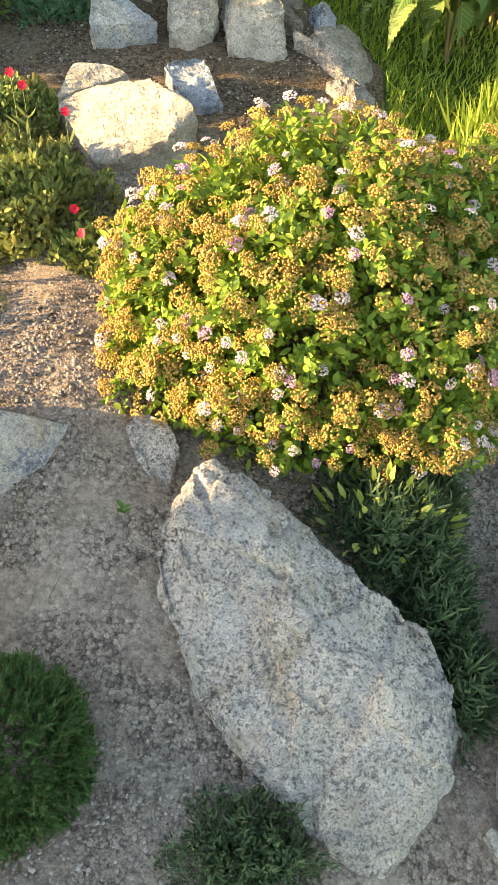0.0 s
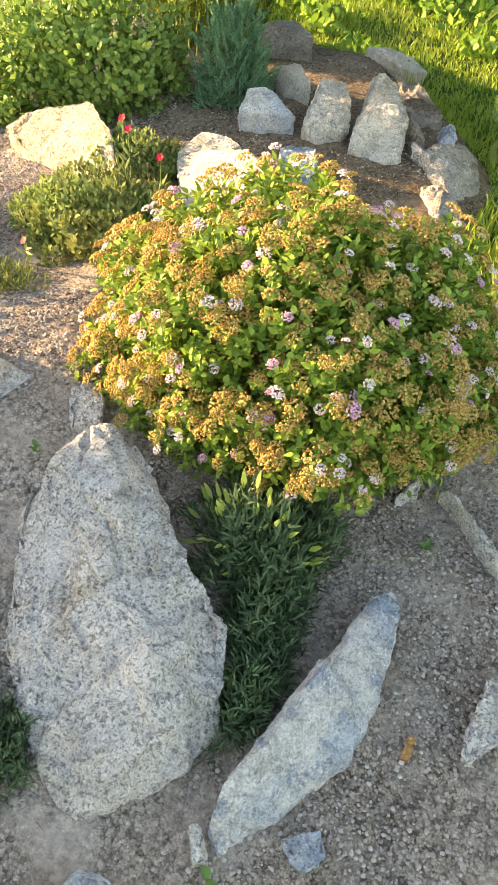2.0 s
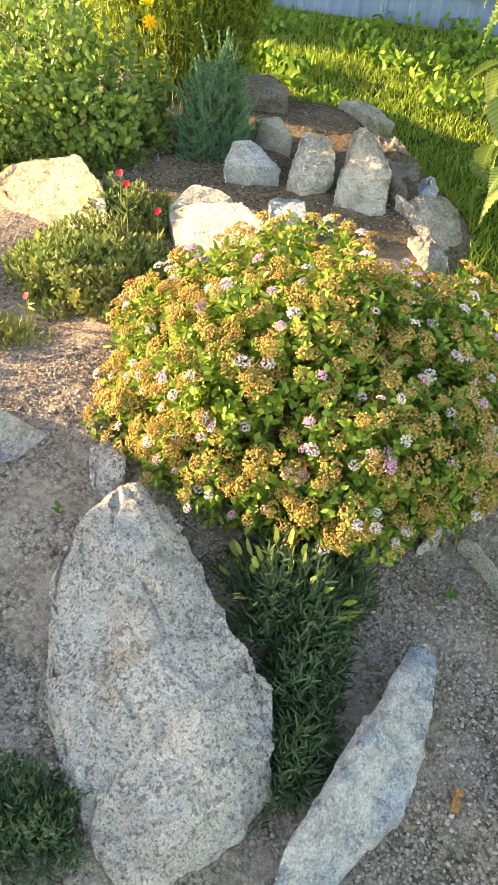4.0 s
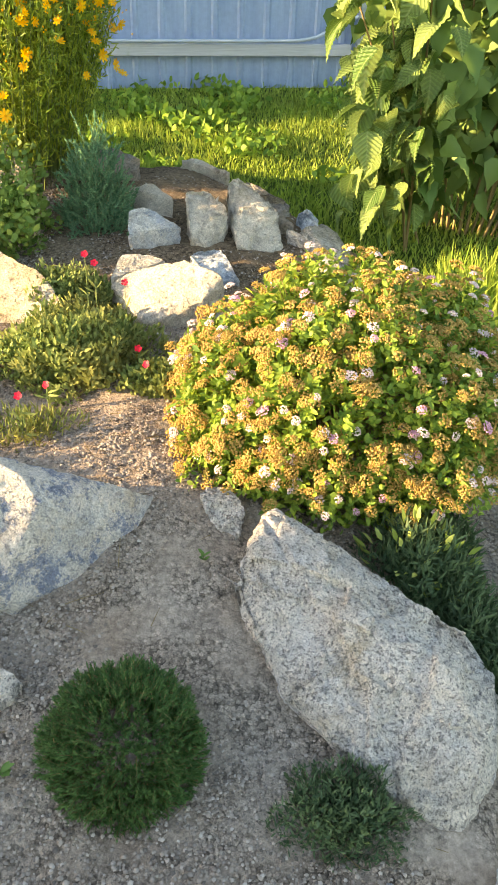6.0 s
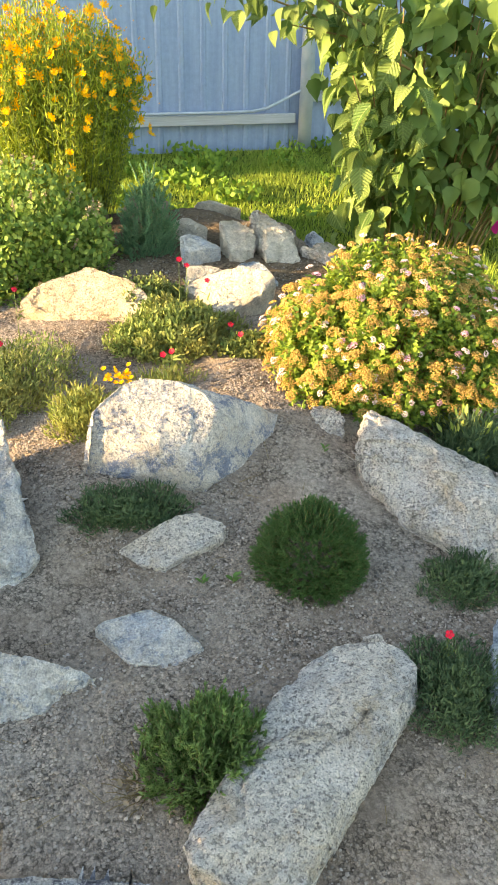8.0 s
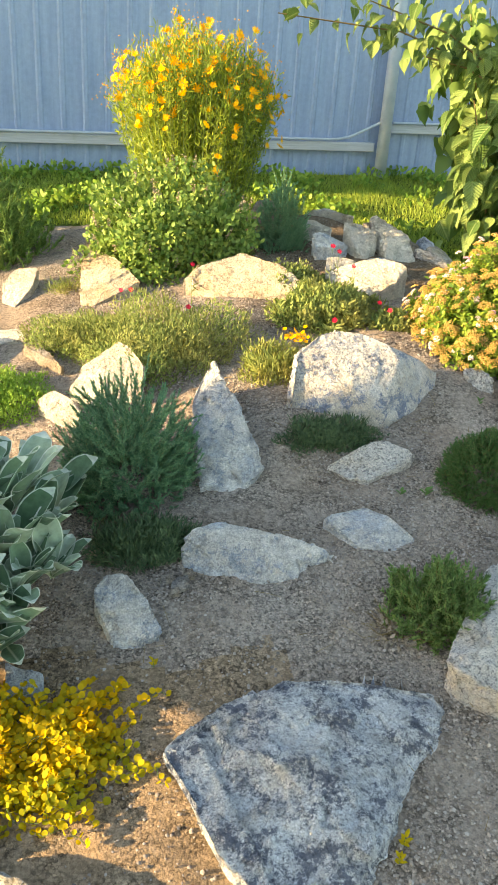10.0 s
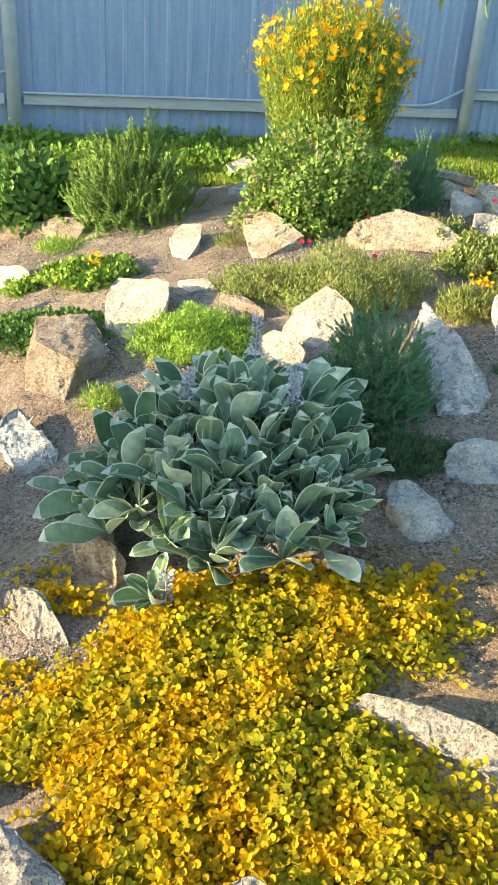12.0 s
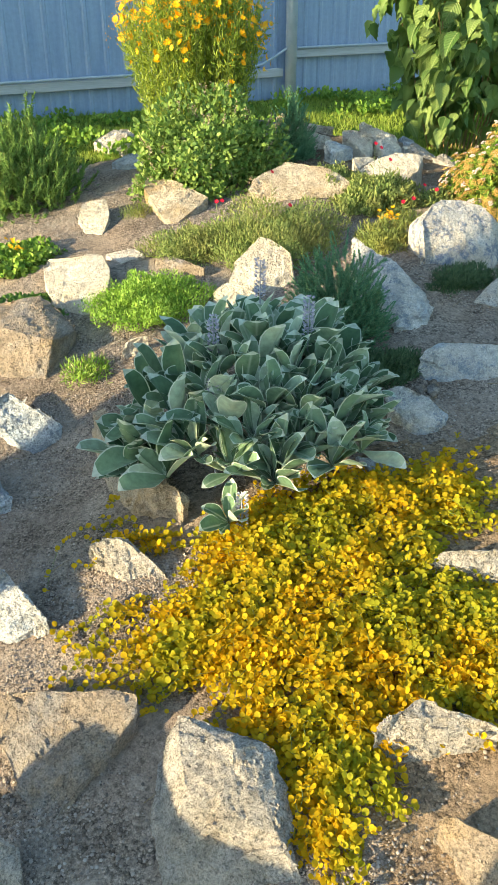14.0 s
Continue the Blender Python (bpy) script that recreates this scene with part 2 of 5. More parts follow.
def woolly_material(name, tones, rib_share):
    """Felted leaf: soft sheen, pale midrib and faint veins."""
    m = Mat(name)
    co = m.coords()
    rnd = m.node("ShaderNodeObjectInfo").outputs["Random"]
    isle = m.node("ShaderNodeNewGeometry").outputs["Random Per Island"]
    both = m.node("ShaderNodeMath")
    both.operation = "ADD"
    m.link(rnd, both.inputs[0])
    m.link(isle, both.inputs[1])
    wrap = m.node("ShaderNodeMath")
    wrap.operation = "FRACT"
    m.link(both.outputs[0], wrap.inputs[0])
    tone = m.ramp(wrap.outputs[0], ((0.0, tones[0]), (0.6, tones[1]), (1.0, tones[2])))
    sep = m.node("ShaderNodeSeparateXYZ")
    m.link(co, sep.inputs[0])
    away = m.node("ShaderNodeMath")
    away.operation = "ABSOLUTE"
    m.link(sep.outputs[0], away.inputs[0])
    rib = m.ramp(away.outputs[0], ((0.0, (rib_share,)), (0.0022, (0.0,))))
    cloud = m.ramp(m.noise(co, 60, 4, 0.6), ((0.35, (0.82,)), (0.65, (1.15,))))
    col = m.mix(rib, m.mix(1.0, tone, cloud, "MULTIPLY"), (0.50, 0.58, 0.46))
    veins = m.node("ShaderNodeTexWave", Scale=26.0, Distortion=1.5, Detail=1.0)
    veins.bands_direction = "Y"
    m.link(co, veins.inputs["Vector"])
    fuzz = m.noise(co, 420, 2, 0.6)
    m.finish(col, 0.9, m.bump(fuzz, 0.3, 0.0015, m.bump(veins.outputs["Fac"], 0.15, 0.002)), 0.1)
    m.b.inputs["Sheen Weight"].default_value = 0.15
    m.b.inputs["Sheen Roughness"].default_value = 0.5
    tr = m.node("ShaderNodeBsdfTranslucent")
    m.link(col, tr.inputs["Color"])
    mixer = m.node("ShaderNodeMixShader")
    mixer.inputs[0].default_value = 0.25
    m.link(m.b.outputs[0], mixer.inputs[1])
    m.link(tr.outputs[0], mixer.inputs[2])
    m.link(mixer.outputs[0], m.t.nodes["Material Output"].inputs[0])
    return m.m


def soil_material(name, deep, mid, dry):
    """Crumbly garden soil with grit."""
    m = Mat(name)
    co = m.coords(world_space=True)
    patch = m.noise(co, 3.2, 6, 0.65, 0.4)
    base = m.ramp(patch, ((0.32, deep), (0.5, mid), (0.68, dry)))
    warp = m.node("ShaderNodeVectorMath")
    warp.operation = "ADD"
    ripple = m.node("ShaderNodeTexNoise", Scale=140.0, Detail=2.0)
    m.link(co, ripple.inputs["Vector"])
    soft = m.node("ShaderNodeVectorMath")
    soft.operation = "SCALE"
    soft.inputs["Scale"].default_value = 0.006
    m.link(ripple.outputs["Color"], soft.inputs[0])
    m.link(co, warp.inputs[0])
    m.link(soft.outputs[0], warp.inputs[1])
    gritty = m.ramp(m.noise(co, 9, 6, 0.68), ((0.38, (0.15,)), (0.56, (1.0,))))
    domes = []
    for scale, share in ((380, 0.6), (165, 0.95)):
        grit = m.voronoi(warp.outputs[0], scale)
        tone = m.node("ShaderNodeSeparateColor")
        m.link(grit.outputs["Color"], tone.inputs[0])
        stones = m.ramp(tone.outputs[0], ((0.0, (0.50,)), (0.45, (0.95,)), (0.85, (1.25,)), (1.0, (1.5,))))
        # shade between the grains, put into the colour towards each cell's rim
        gap_shade = m.ramp(grit.outputs["Distance"], ((0.42, (1.0,)), (0.72, (0.45,))))
        pick = m.ramp(tone.outputs[1], ((0.30, (0.0,)), (0.34, (share,))))
        amount = m.mix(1.0, pick, gritty, "MULTIPLY")
        base = m.mix(amount, base, m.mix(1.0, m.mix(1.0, base, stones, "MULTIPLY"), gap_shade, "MULTIPLY"))
        domes.append(m.mix(amount, (0.3, 0.3, 0.3), m.ramp(grit.outputs["Distance"], ((0.0, (1.0,)), (0.75, (0.0,))))))
    dirt = m.ramp(m.noise(co, 75, 6, 0.75), ((0.36, (0.55,)), (0.62, (1.15,))))
    base = m.mix(0.85, base, dirt, "MULTIPLY")
    clods = m.noise(co, 55, 6, 0.75)
    crumbs = m.noise(co, 210, 4, 0.7)
    n1 = m.bump(clods, 0.7, 0.014)
    n1 = m.bump(domes[1], 0.9, 0.0045, m.bump(domes[0], 0.8, 0.0022, n1))
    return m.finish(base, 0.95, m.bump(crumbs, 0.7, 0.005, n1), 0.12)


def turf_material():
    m = Mat("lawn_soil")
    co = m.coords(world_space=True)
    base = m.ramp(m.noise(co, 6, 6, 0.65), ((0.3, (0.05, 0.085, 0.02)), (0.7, (0.12, 0.19, 0.035))))
    fleck = m.ramp(m.noise(co, 120, 4, 0.7), ((0.3, (0.5,)), (0.7, (1.4,))))
    base = m.mix(0.8, base, fleck, "MULTIPLY")
    return m.finish(base, 0.95, m.bump(m.noise(co, 90, 5, 0.7), 0.8, 0.02), 0.1)


def gravel_material():
    m = Mat("loose_gravel")
    rnd = m.node("ShaderNodeNewGeometry").outputs["Random Per Island"]
    col = m.ramp(rnd, ((0.0, (0.13, 0.108, 0.095)), (0.25, (0.27, 0.225, 0.195)), (0.75, (0.40, 0.335, 0.285)), (0.96, (0.46, 0.395, 0.345)), (1.0, (0.54, 0.475, 0.42))))
    return m.finish(col, 0.9, m.bump(m.noise(m.coords(), 500, 3), 0.3, 0.001), 0.2)


def sheet_material():
    m = Mat("blue_grey_painted_sheet")
    co = m.coords()
    drip = m.noise(m.coords((9, 9, 0.7)), 3.0, 5, 0.6)
    base = m.ramp(drip, ((0.35, (0.215, 0.315, 0.52)), (0.65, (0.28, 0.39, 0.595))))
    dust = m.ramp(m.noise(co, 40, 4, 0.7), ((0.35, (0.86,)), (0.7, (1.05,))))
    base = m.mix(0.8, base, dust, "MULTIPLY")
    return m.finish(base, 0.42, m.bump(m.noise(co, 7, 3), 0.1, 0.01), 0.45)


def plank_material():
    m = Mat("weathered_grey_plank")
    co = m.coords((1, 1, 1))
    grain = m.noise(m.coords((2.0, 60, 60)), 4, 5, 0.6)
    base = m.ramp(grain, ((0.3, (0.36, 0.40, 0.47)), (0.7, (0.50, 0.54, 0.61))))
    algae = m.ramp(m.noise(co, 5, 5, 0.7), ((0.60, (0.0,)), (0.74, (0.4,))))
    base = m.mix(algae, base, (0.22, 0.27, 0.16))
    return m.finish(base, 0.8, m.bump(grain, 0.4, 0.003), 0.2)


def pipe_material():
    m = Mat("grey_painted_pipe")
    co = m.coords()
    base = m.ramp(m.noise(co, 12, 5, 0.6), ((0.35, (0.34, 0.42, 0.53)), (0.65, (0.44, 0.51, 0.60))))
    rust = m.ramp(m.noise(co, 30, 5, 0.7), ((0.64, (0.0,)), (0.75, (0.6,))))
    return m.finish(m.mix(rust, base, (0.30, 0.17, 0.09)), 0.5, None, 0.4)


PLEATED = veined_material("pleated_raspberry_leaf", (0.085, 0.17, 0.04), (0.31, 0.41, 0.13), 0.32)
WOOLLY = woolly_material("woolly_leaf", ((0.075, 0.15, 0.08), (0.21, 0.32, 0.20), (0.52, 0.62, 0.48)), 0.5)
FELT = woolly_material("felted_rim", ((0.54, 0.62, 0.52), (0.62, 0.69, 0.60), (0.70, 0.76, 0.67)), 0.0)
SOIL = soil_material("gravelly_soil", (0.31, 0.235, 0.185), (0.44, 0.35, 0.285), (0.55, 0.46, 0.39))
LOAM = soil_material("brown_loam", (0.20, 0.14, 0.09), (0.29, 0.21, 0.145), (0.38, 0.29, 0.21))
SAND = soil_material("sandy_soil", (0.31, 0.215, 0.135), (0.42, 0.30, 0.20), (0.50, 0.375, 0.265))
TURF, GRAVEL = turf_material(), gravel_material()
SHEET, PLANK, PIPE = sheet_material(), plank_material(), pipe_material()
CORK = stone_material("orange_wood_chip", (0.60, 0.30, 0.12), (0.50, 0.22, 0.08), (0.3, 0.12, 0.05), 0.2, 0.3, 0.0)


# ---- building helpers ----
def mesh_from(name, verts, faces, material, smooth_shade=True):
    me = bpy.data.meshes.new(name)
    me.from_pydata(verts, [], faces)
    me.materials.append(material)
    if smooth_shade:
        me.polygons.foreach_set("use_smooth", [True] * len(me.polygons))
    me.update()
    return me


def part(name, bm, material, parent, label=""):
    """Links a bmesh as one mesh object under a thing or part."""
    me = bpy.data.meshes.new(name)
    bm.to_mesh(me)
    bm.free()
    me.materials.append(material)
    ob = new(name, me)
    ob.parent = parent
    if label:
        tagged(ob, label)
    return ob


def piece(name, me, parent, m, label=""):
    ob = new(name, me)
    ob.parent = parent
    ob.matrix_basis = m
    if label:
        tagged(ob, label)
    return ob


def thing(name, x, y, z, label, category, group="", kind=""):
    ob = new(name)
    ob.empty_display_size = 0.05
    ob.location = (x, y, z)
    return tagged(ob, label, category, group, kind)


# Blade patterns: x across, y along, z out of the blade; unit length.
OVAL = (np.array([(0, 0, 0), (.24, .25, .05), (.3, .5, .06), (.2, .78, .03), (0, 1, -.05), (-.2, .78, .03), (-.3, .5, .06), (-.24, .25, .05), (0, .5, 0)]),
        [(8, 0, 1), (8, 1, 2), (8, 2, 3), (8, 3, 4), (8, 4, 5), (8, 5, 6), (8, 6, 7), (8, 7, 0)])
ROUND = (np.array([(0, 0, 0), (.36, .16, .07), (.5, .5, .1), (.36, .84, .06), (0, 1, 0), (-.36, .84, .06), (-.5, .5, .1), (-.36, .16, .07), (0, .5, -.02)]),
         [(8, 0, 1), (8, 1, 2), (8, 2, 3), (8, 3, 4), (8, 4, 5), (8, 5, 6), (8, 6, 7), (8, 7, 0)])
LANCE = (np.array([(0, 0, 0), (.09, .35, .02), (.06, .75, -.02), (0, 1, -.1), (-.06, .75, -.02), (-.09, .35, .02)]),
         [(0, 1, 5), (1, 2, 5), (2, 4, 5), (2, 3, 4)])
BLADE = (np.array([(-.025, 0, 0), (.025, 0, 0), (.022, .5, .04), (-.022, .5, .04), (0, 1, -.06)]), [(0, 1, 2, 3), (3, 2, 4)])
NEEDLE = (np.array([(-.05, 0, 0), (.05, 0, 0), (0, 1, 0), (0, .3, .06)]), [(0, 1, 2), (1, 3, 2), (3, 0, 2)])
TWIG = (np.array([(-.5, 0, 0), (.5, 0, 0), (0, 0, .8), (-.35, 1, 0), (.35, 1, 0), (0, 1, .55)]), [(0, 1, 4, 3), (1, 2, 5, 4), (2, 0, 3, 5)])
GRAIN = (np.array([(1, 0, 0), (-1, 0, 0), (0, 1, 0), (0, -1, 0), (0, 0, .8), (0, 0, -.8)]) * .5,
         [(0, 2, 4), (2, 1, 4), (1, 3, 4), (3, 0, 4), (2, 0, 5), (1, 2, 5), (3, 1, 5), (0, 3, 5)])


PEBBLE = (np.array([(.5, 0, 0), (.12, .5, 0), (-.45, .2, 0), (-.35, -.4, 0), (.25, -.45, 0), (.1, .12, .44), (-.12, -.15, .38)]),
          [(0, 1, 5), (1, 2, 5), (2, 6, 5), (2, 3, 6), (3, 4, 6), (4, 0, 5, 6)])


def unit(v):
    return v / np.maximum(np.linalg.norm(v, axis=-1, keepdims=True), 1e-9)


def spray(name, pattern, at, along, out, length, width, material, parent=None, label="", smooth_shade=True):
    """Many blades in one mesh: at, along and out are rows of places, directions and normals."""
    verts, faces = pattern
    at, along, out = np.asarray(at, float), unit(np.asarray(along, float)), np.asarray(out, float)
    across = unit(np.cross(along, out))
    up = np.cross(across, along)
    length, width = np.broadcast_to(length, len(at)), np.broadcast_to(width, len(at))
    v = (at[:, None] + verts[None, :, :1] * across[:, None] * width[:, None, None]
         + verts[None, :, 1:2] * along[:, None] * length[:, None, None] + verts[None, :, 2:] * up[:, None] * length[:, None, None])
    n, k = len(at), len(verts)
    flat = np.concatenate([np.array(f) for f in faces])
    sizes = np.array([len(f) for f in faces])
    loops = (flat[None] + (np.arange(n) * k)[:, None]).ravel()
    totals = np.tile(sizes, n)
    me = bpy.data.meshes.new(name)
    me.vertices.add(n * k)
    me.vertices.foreach_set("co", v.reshape(-1).astype(np.float32))
    me.loops.add(len(loops))
    me.loops.foreach_set("vertex_index", loops.astype(np.int32))
    me.polygons.add(len(totals))
    me.polygons.foreach_set("loop_start", np.concatenate([[0], np.cumsum(totals)[:-1]]).astype(np.int32))
    me.polygons.foreach_set("loop_total", totals.astype(np.int32))
    me.update(calc_edges=True)
    if smooth_shade:
        me.polygons.foreach_set("use_smooth", [True] * len(me.polygons))
    me.materials.append(material)
    ob = new(name, me)
    ob.parent = parent
    if label:
        tagged(ob, label)
    return ob


rng = np.random.default_rng(7)


def dome(n, rx, ry, h, skin=0.35, low=0.0, lump=0.18, seed=0):
    """Places in a lumpy half-ball, crowded towards its skin, and the outward way at each."""
    d = rng.normal(size=(n, 3))
    d[:, 2] = np.abs(d[:, 2]) * 0.9 - low
    d = unit(d)
    r = 1 - skin * rng.random(n) ** 1.6
    swell = np.array([noise.noise(Vector((p[0] * 2.2 + seed, p[1] * 2.2, p[2] * 2.2))) + .5 * noise.noise(Vector((p[0] * 5 + seed, p[1] * 5, p[2] * 5 + 3))) for p in d])
    r = r * (1 + lump * swell)
    p = d * r[:, None] * np.array([rx, ry, h])
    out = unit(d / np.array([rx, ry, h]))
    return p, out


def jitter(n, amount):
    return rng.normal(size=(n, 3)) * amount


def bush(x, y, name, label, rx, ry, h, n, pattern, length, width, material, lift=0.5, wild=0.5, skin=0.4, low=0.0, lump=0.2, sink=0.01, category="shrub", group="", part_name="foliage", seed=0):
    """A rounded plant: a thing with one mesh of leaves."""
    ob = thing(name, x, y, gz(x, y) - sink, label, category, group)
    p, out = dome(n, rx, ry, h, skin, low, lump, seed)
    along = unit(out * (1 - lift) + np.array([0, 0, lift]) + jitter(n, wild))
    face = unit(out + jitter(n, 0.4))
    size = length * (0.7 + 0.6 * rng.random(n))
    spray(part_name, pattern, p, along, face, size, width * (0.8 + 0.4 * rng.random(n)), material, ob)
    pick = rng.choice(n, min(n, 60))
    tagged(twigs("stems", p[pick] * [.2, .2, 0] + [0, 0, -.005], p[pick] * .95, .0018, LEAF["stem"], ob, .03), kind="stuff")
    return ob


def twigs(name, starts, ends, thick, material, parent, bend=0.0):
    """Straight or bowed tapered stems, three sides each, in one mesh."""
    s, e = np.asarray(starts, float), np.asarray(ends, float)
    mid = (s + e) / 2 + np.array([0, 0, 1.0]) * bend * np.linalg.norm(e - s, axis=1, keepdims=True)
    at, al = np.concatenate([s, mid]), np.concatenate([mid - s, e - mid])
    th = np.concatenate([np.broadcast_to(thick, len(s)), np.broadcast_to(thick, len(s)) * 0.7])
    side = np.tile(np.array([[0.31, 0.77, 0.2]]), (len(at), 1))
    verts, faces = TWIG
    along = unit(al)
    across = unit(np.cross(along, side))
    up = np.cross(across, along)
    v = (at[:, None] + TWIG[0][None, :, :1] * across[:, None] * th[:, None, None] + TWIG[0][None, :, 1:2] * al[:, None]
         + TWIG[0][None, :, 2:] * up[:, None] * th[:, None, None])
    k = len(verts)
    fs = [tuple(i * k + j for j in f) for i in range(len(at)) for f in faces]
    me = mesh_from(name, v.reshape(-1, 3).tolist(), fs, material)
    ob = new(name, me)
    ob.parent = parent
    return ob


# ---- ground ----
def spread(lo, hi, step, reach):
    """Even steps between lo and hi that widen outwards as far as reach."""
    inner = list(np.arange(lo, hi + step / 2, step))
    grow, d = [], step
    while sum(grow) < reach:
        d *= 1.35
        grow.append(d)
    steps = np.cumsum(grow)
    return [lo - s for s in steps[::-1]] + inner + [inner[-1] + s for s in steps]


def make_ground():
    xs, ys = spread(-3.0, 1.3, 0.02, 400), spread(-1.9, 2.9, 0.02, 400)
    verts = []
    for y in ys:
        for x in xs:
            z = gz(x, y)
            if -3.2 < x < 1.6 and -2.2 < y < 3.2:
                z += .010 * noise.noise(Vector((x * 5, y * 5, 0))) + .006 * noise.noise(Vector((x * 16, y * 16, 4))) + .0035 * noise.noise(Vector((x * 45, y * 45, 9)))
            verts.append((x, y, z))
    w = len(xs)
    faces = [(j * w + i, j * w + i + 1, (j + 1) * w + i + 1, (j + 1) * w + i) for j in range(len(ys) - 1) for i in range(w - 1)]
    me = mesh_from("ground", verts, faces, SOIL)
    for extra in (TURF, LOAM, SAND):
        me.materials.append(extra)
    slots = []
    for f in faces:
        x, y, _ = verts[f[0]]
        rough = noise.noise(Vector((x * 6, y * 6, 2)))
        slot = 1 if lawn_share(x, y) + .25 * rough > .35 else 0
        if not slot and x > -.66 + .1 * rough and y > 1.38 + .1 * rough:
            slot = 2
        elif -1.78 + .1 * rough < x < -.90 + .08 * rough and y < -.10 + .12 * rough and y > -1.3:
            slot = 3
        slots.append(slot)
    me.polygons.foreach_set("material_index", slots)
    return tagged(new("ground", me), "gravelly brown garden soil running into a green lawn", "ground", kind="structure")


ground = make_ground()


def make_gravel():
    """Loose gravel, denser in drifts, over the planted mound."""
    n = 300000
    x, y = rng.uniform(-2.5, .75, n), rng.uniform(-1.1, 2.2, n)
    keep, place = [], []
    for a, b in zip(x, y):
        if lawn_share(a, b) > .3 or (b > 1.38 + .15 * noise.noise(Vector((a * 4, b * 4, 3))) and a > -.62 and rng.random() < .8):
            continue
        drift = noise.noise(Vector((a * 3.1, b * 3.1, 7)))
        sandy = smooth(-.85, -1.05, a) * smooth(-1.85, -1.7, a) * smooth(.02, -.15, b)
        if rng.random() < (.58 + 1.9 * drift) * (1 - .85 * sandy):
            place.append((a, b, gz(a, b) + .010 * noise.noise(Vector((a * 5, b * 5, 0))) + .006 * noise.noise(Vector((a * 16, b * 16, 4))) - .0005 + .0025 * rng.random()))
    k = len(place)
    size = .0034 + .0048 * rng.random(k) ** 2.4
    al = rng.normal(size=(k, 3)) * np.array([1, 1, .25])
    ob = spray("gravel", PEBBLE, place, al, np.array([0, 0, 1.0]) + jitter(k, .3), size, size * (.7 + .5 * rng.random(k)), GRAVEL, smooth_shade=False)
    return tagged(ob, "loose grey and beige gravel scattered on the soil", "gravel", kind="stuff")


make_gravel()


# ---- fence ----
F0, FU = Vector((-2.2, 3.49, 0)), Vector((.990, .140, 0)).normalized()
FN = Vector((FU.y, -FU.x, 0))


def fence_pose(s, z, off=0.0):
    p = F0 + FU * s + FN * off
    return Matrix.Translation((p.x, p.y, z)) @ Matrix.Rotation(math.atan2(FU.y, FU.x), 4, "Z")


def make_panel_mesh(width, low, high):
    """Profiled steel sheet: shallow trapezoid ribs, with a folded lap at one edge."""
    pts, x = [(0.0, 0.0)], 0.0
    while x < width - .12:
        pts += [(x + .084, 0), (x + .094, -.006), (x + .110, -.006), (x + .120, 0)]
        x += .12
    pts.append((width, 0))
    verts, faces = [], []
    for px, py in pts:
        for z in (low, high):
            for t in (0, .0012):
                verts.append((px, py + t, z))
    for i in range(len(pts) - 1):
        a, b = i * 4, i * 4 + 4
        faces += [(a, b, b + 2, a + 2), (a + 1, a + 3, b + 3, b + 1), (a + 2, b + 2, b + 3, a + 3), (a, a + 1, b + 1, b)]
    faces += [(0, 2, 3, 1), (len(verts) - 4, len(verts) - 3, len(verts) - 1, len(verts) - 2)]
    return mesh_from("panel", verts, faces, SHEET, False)


def make_fence():
    fence = thing("fence", F0.x, F0.y, 0, "blue-grey painted profiled steel sheet fence on round posts", "fence", kind="structure")
    inv = Matrix.Translation(fence.location).inverted()
    sheet = make_panel_mesh(1.083, .40, 2.05)
    for i in range(-3, 7):
        piece("panel", sheet, fence, inv @ fence_pose(.5 + 1.08 * i, 0, -.004 * (i % 2)))
    bm = bmesh.new()
    bmesh.ops.create_cone(bm, cap_ends=True, segments=20, radius1=.037, radius2=.037, depth=1.9)
    for f in bm.faces:
        f.smooth = len(f.verts) == 4
    first = part("post", bm, PIPE, fence, "grey painted round steel post")
    first.matrix_basis = inv @ fence_pose(0, 1.25, .055)
    for s in (-2.72, 2.73, 5.45):
        piece("post", first.data, fence, inv @ fence_pose(s, 1.25, .055))
    bm = bmesh.new()
    bmesh.ops.create_cube(bm, size=1, matrix=Matrix.Diagonal((2.63, .022, .052, 1)))
    bmesh.ops.bevel(bm, geom=bm.edges[:], offset=.003, segments=1, affect="EDGES")
    board = part("rail", bm, PLANK, fence, "weathered grey wooden bottom rail")
    board.matrix_basis = inv @ fence_pose(1.365, .570, .030)
    for s in (-1.36, 4.09):
        piece("rail", board.data, fence, inv @ fence_pose(s, .680 if s > 0 else .570, .030))
    # thin conduit that lies on the rail and climbs to each post
    for s in (-2.72, 0.0, 2.73):
        cu = bpy.data.curves.new("conduit", "CURVE")
        cu.dimensions, cu.bevel_depth, cu.bevel_resolution = "3D", .008, 3
        line = cu.splines.new("POLY")
        run = [(s + .05, .604), (s + .6, .606), (s + 1.5, .608), (s + 2.28, .610), (s + 2.42, .612), (s + 2.50, .625), (s + 2.60, .668), (s + 2.70, .715)]
        line.points.add(len(run) - 1)
        for p, (a, z) in zip(line.points, run):
            w = F0 + FU * a + FN * .052
            p.co = (w.x - F0.x, w.y - F0.y, z + (.11 if s > 2 else 0), 1)
        cu.materials.append(PIPE)
        holder = new("conduit_curve", cu)
        me = bpy.data.meshes.new_from_object(holder)
        bpy.data.objects.remove(holder)
        ob = new("conduit", me)
        ob.parent = fence
        tagged(ob, "thin grey conduit pipe along the rail")
    return fence


make_fence()


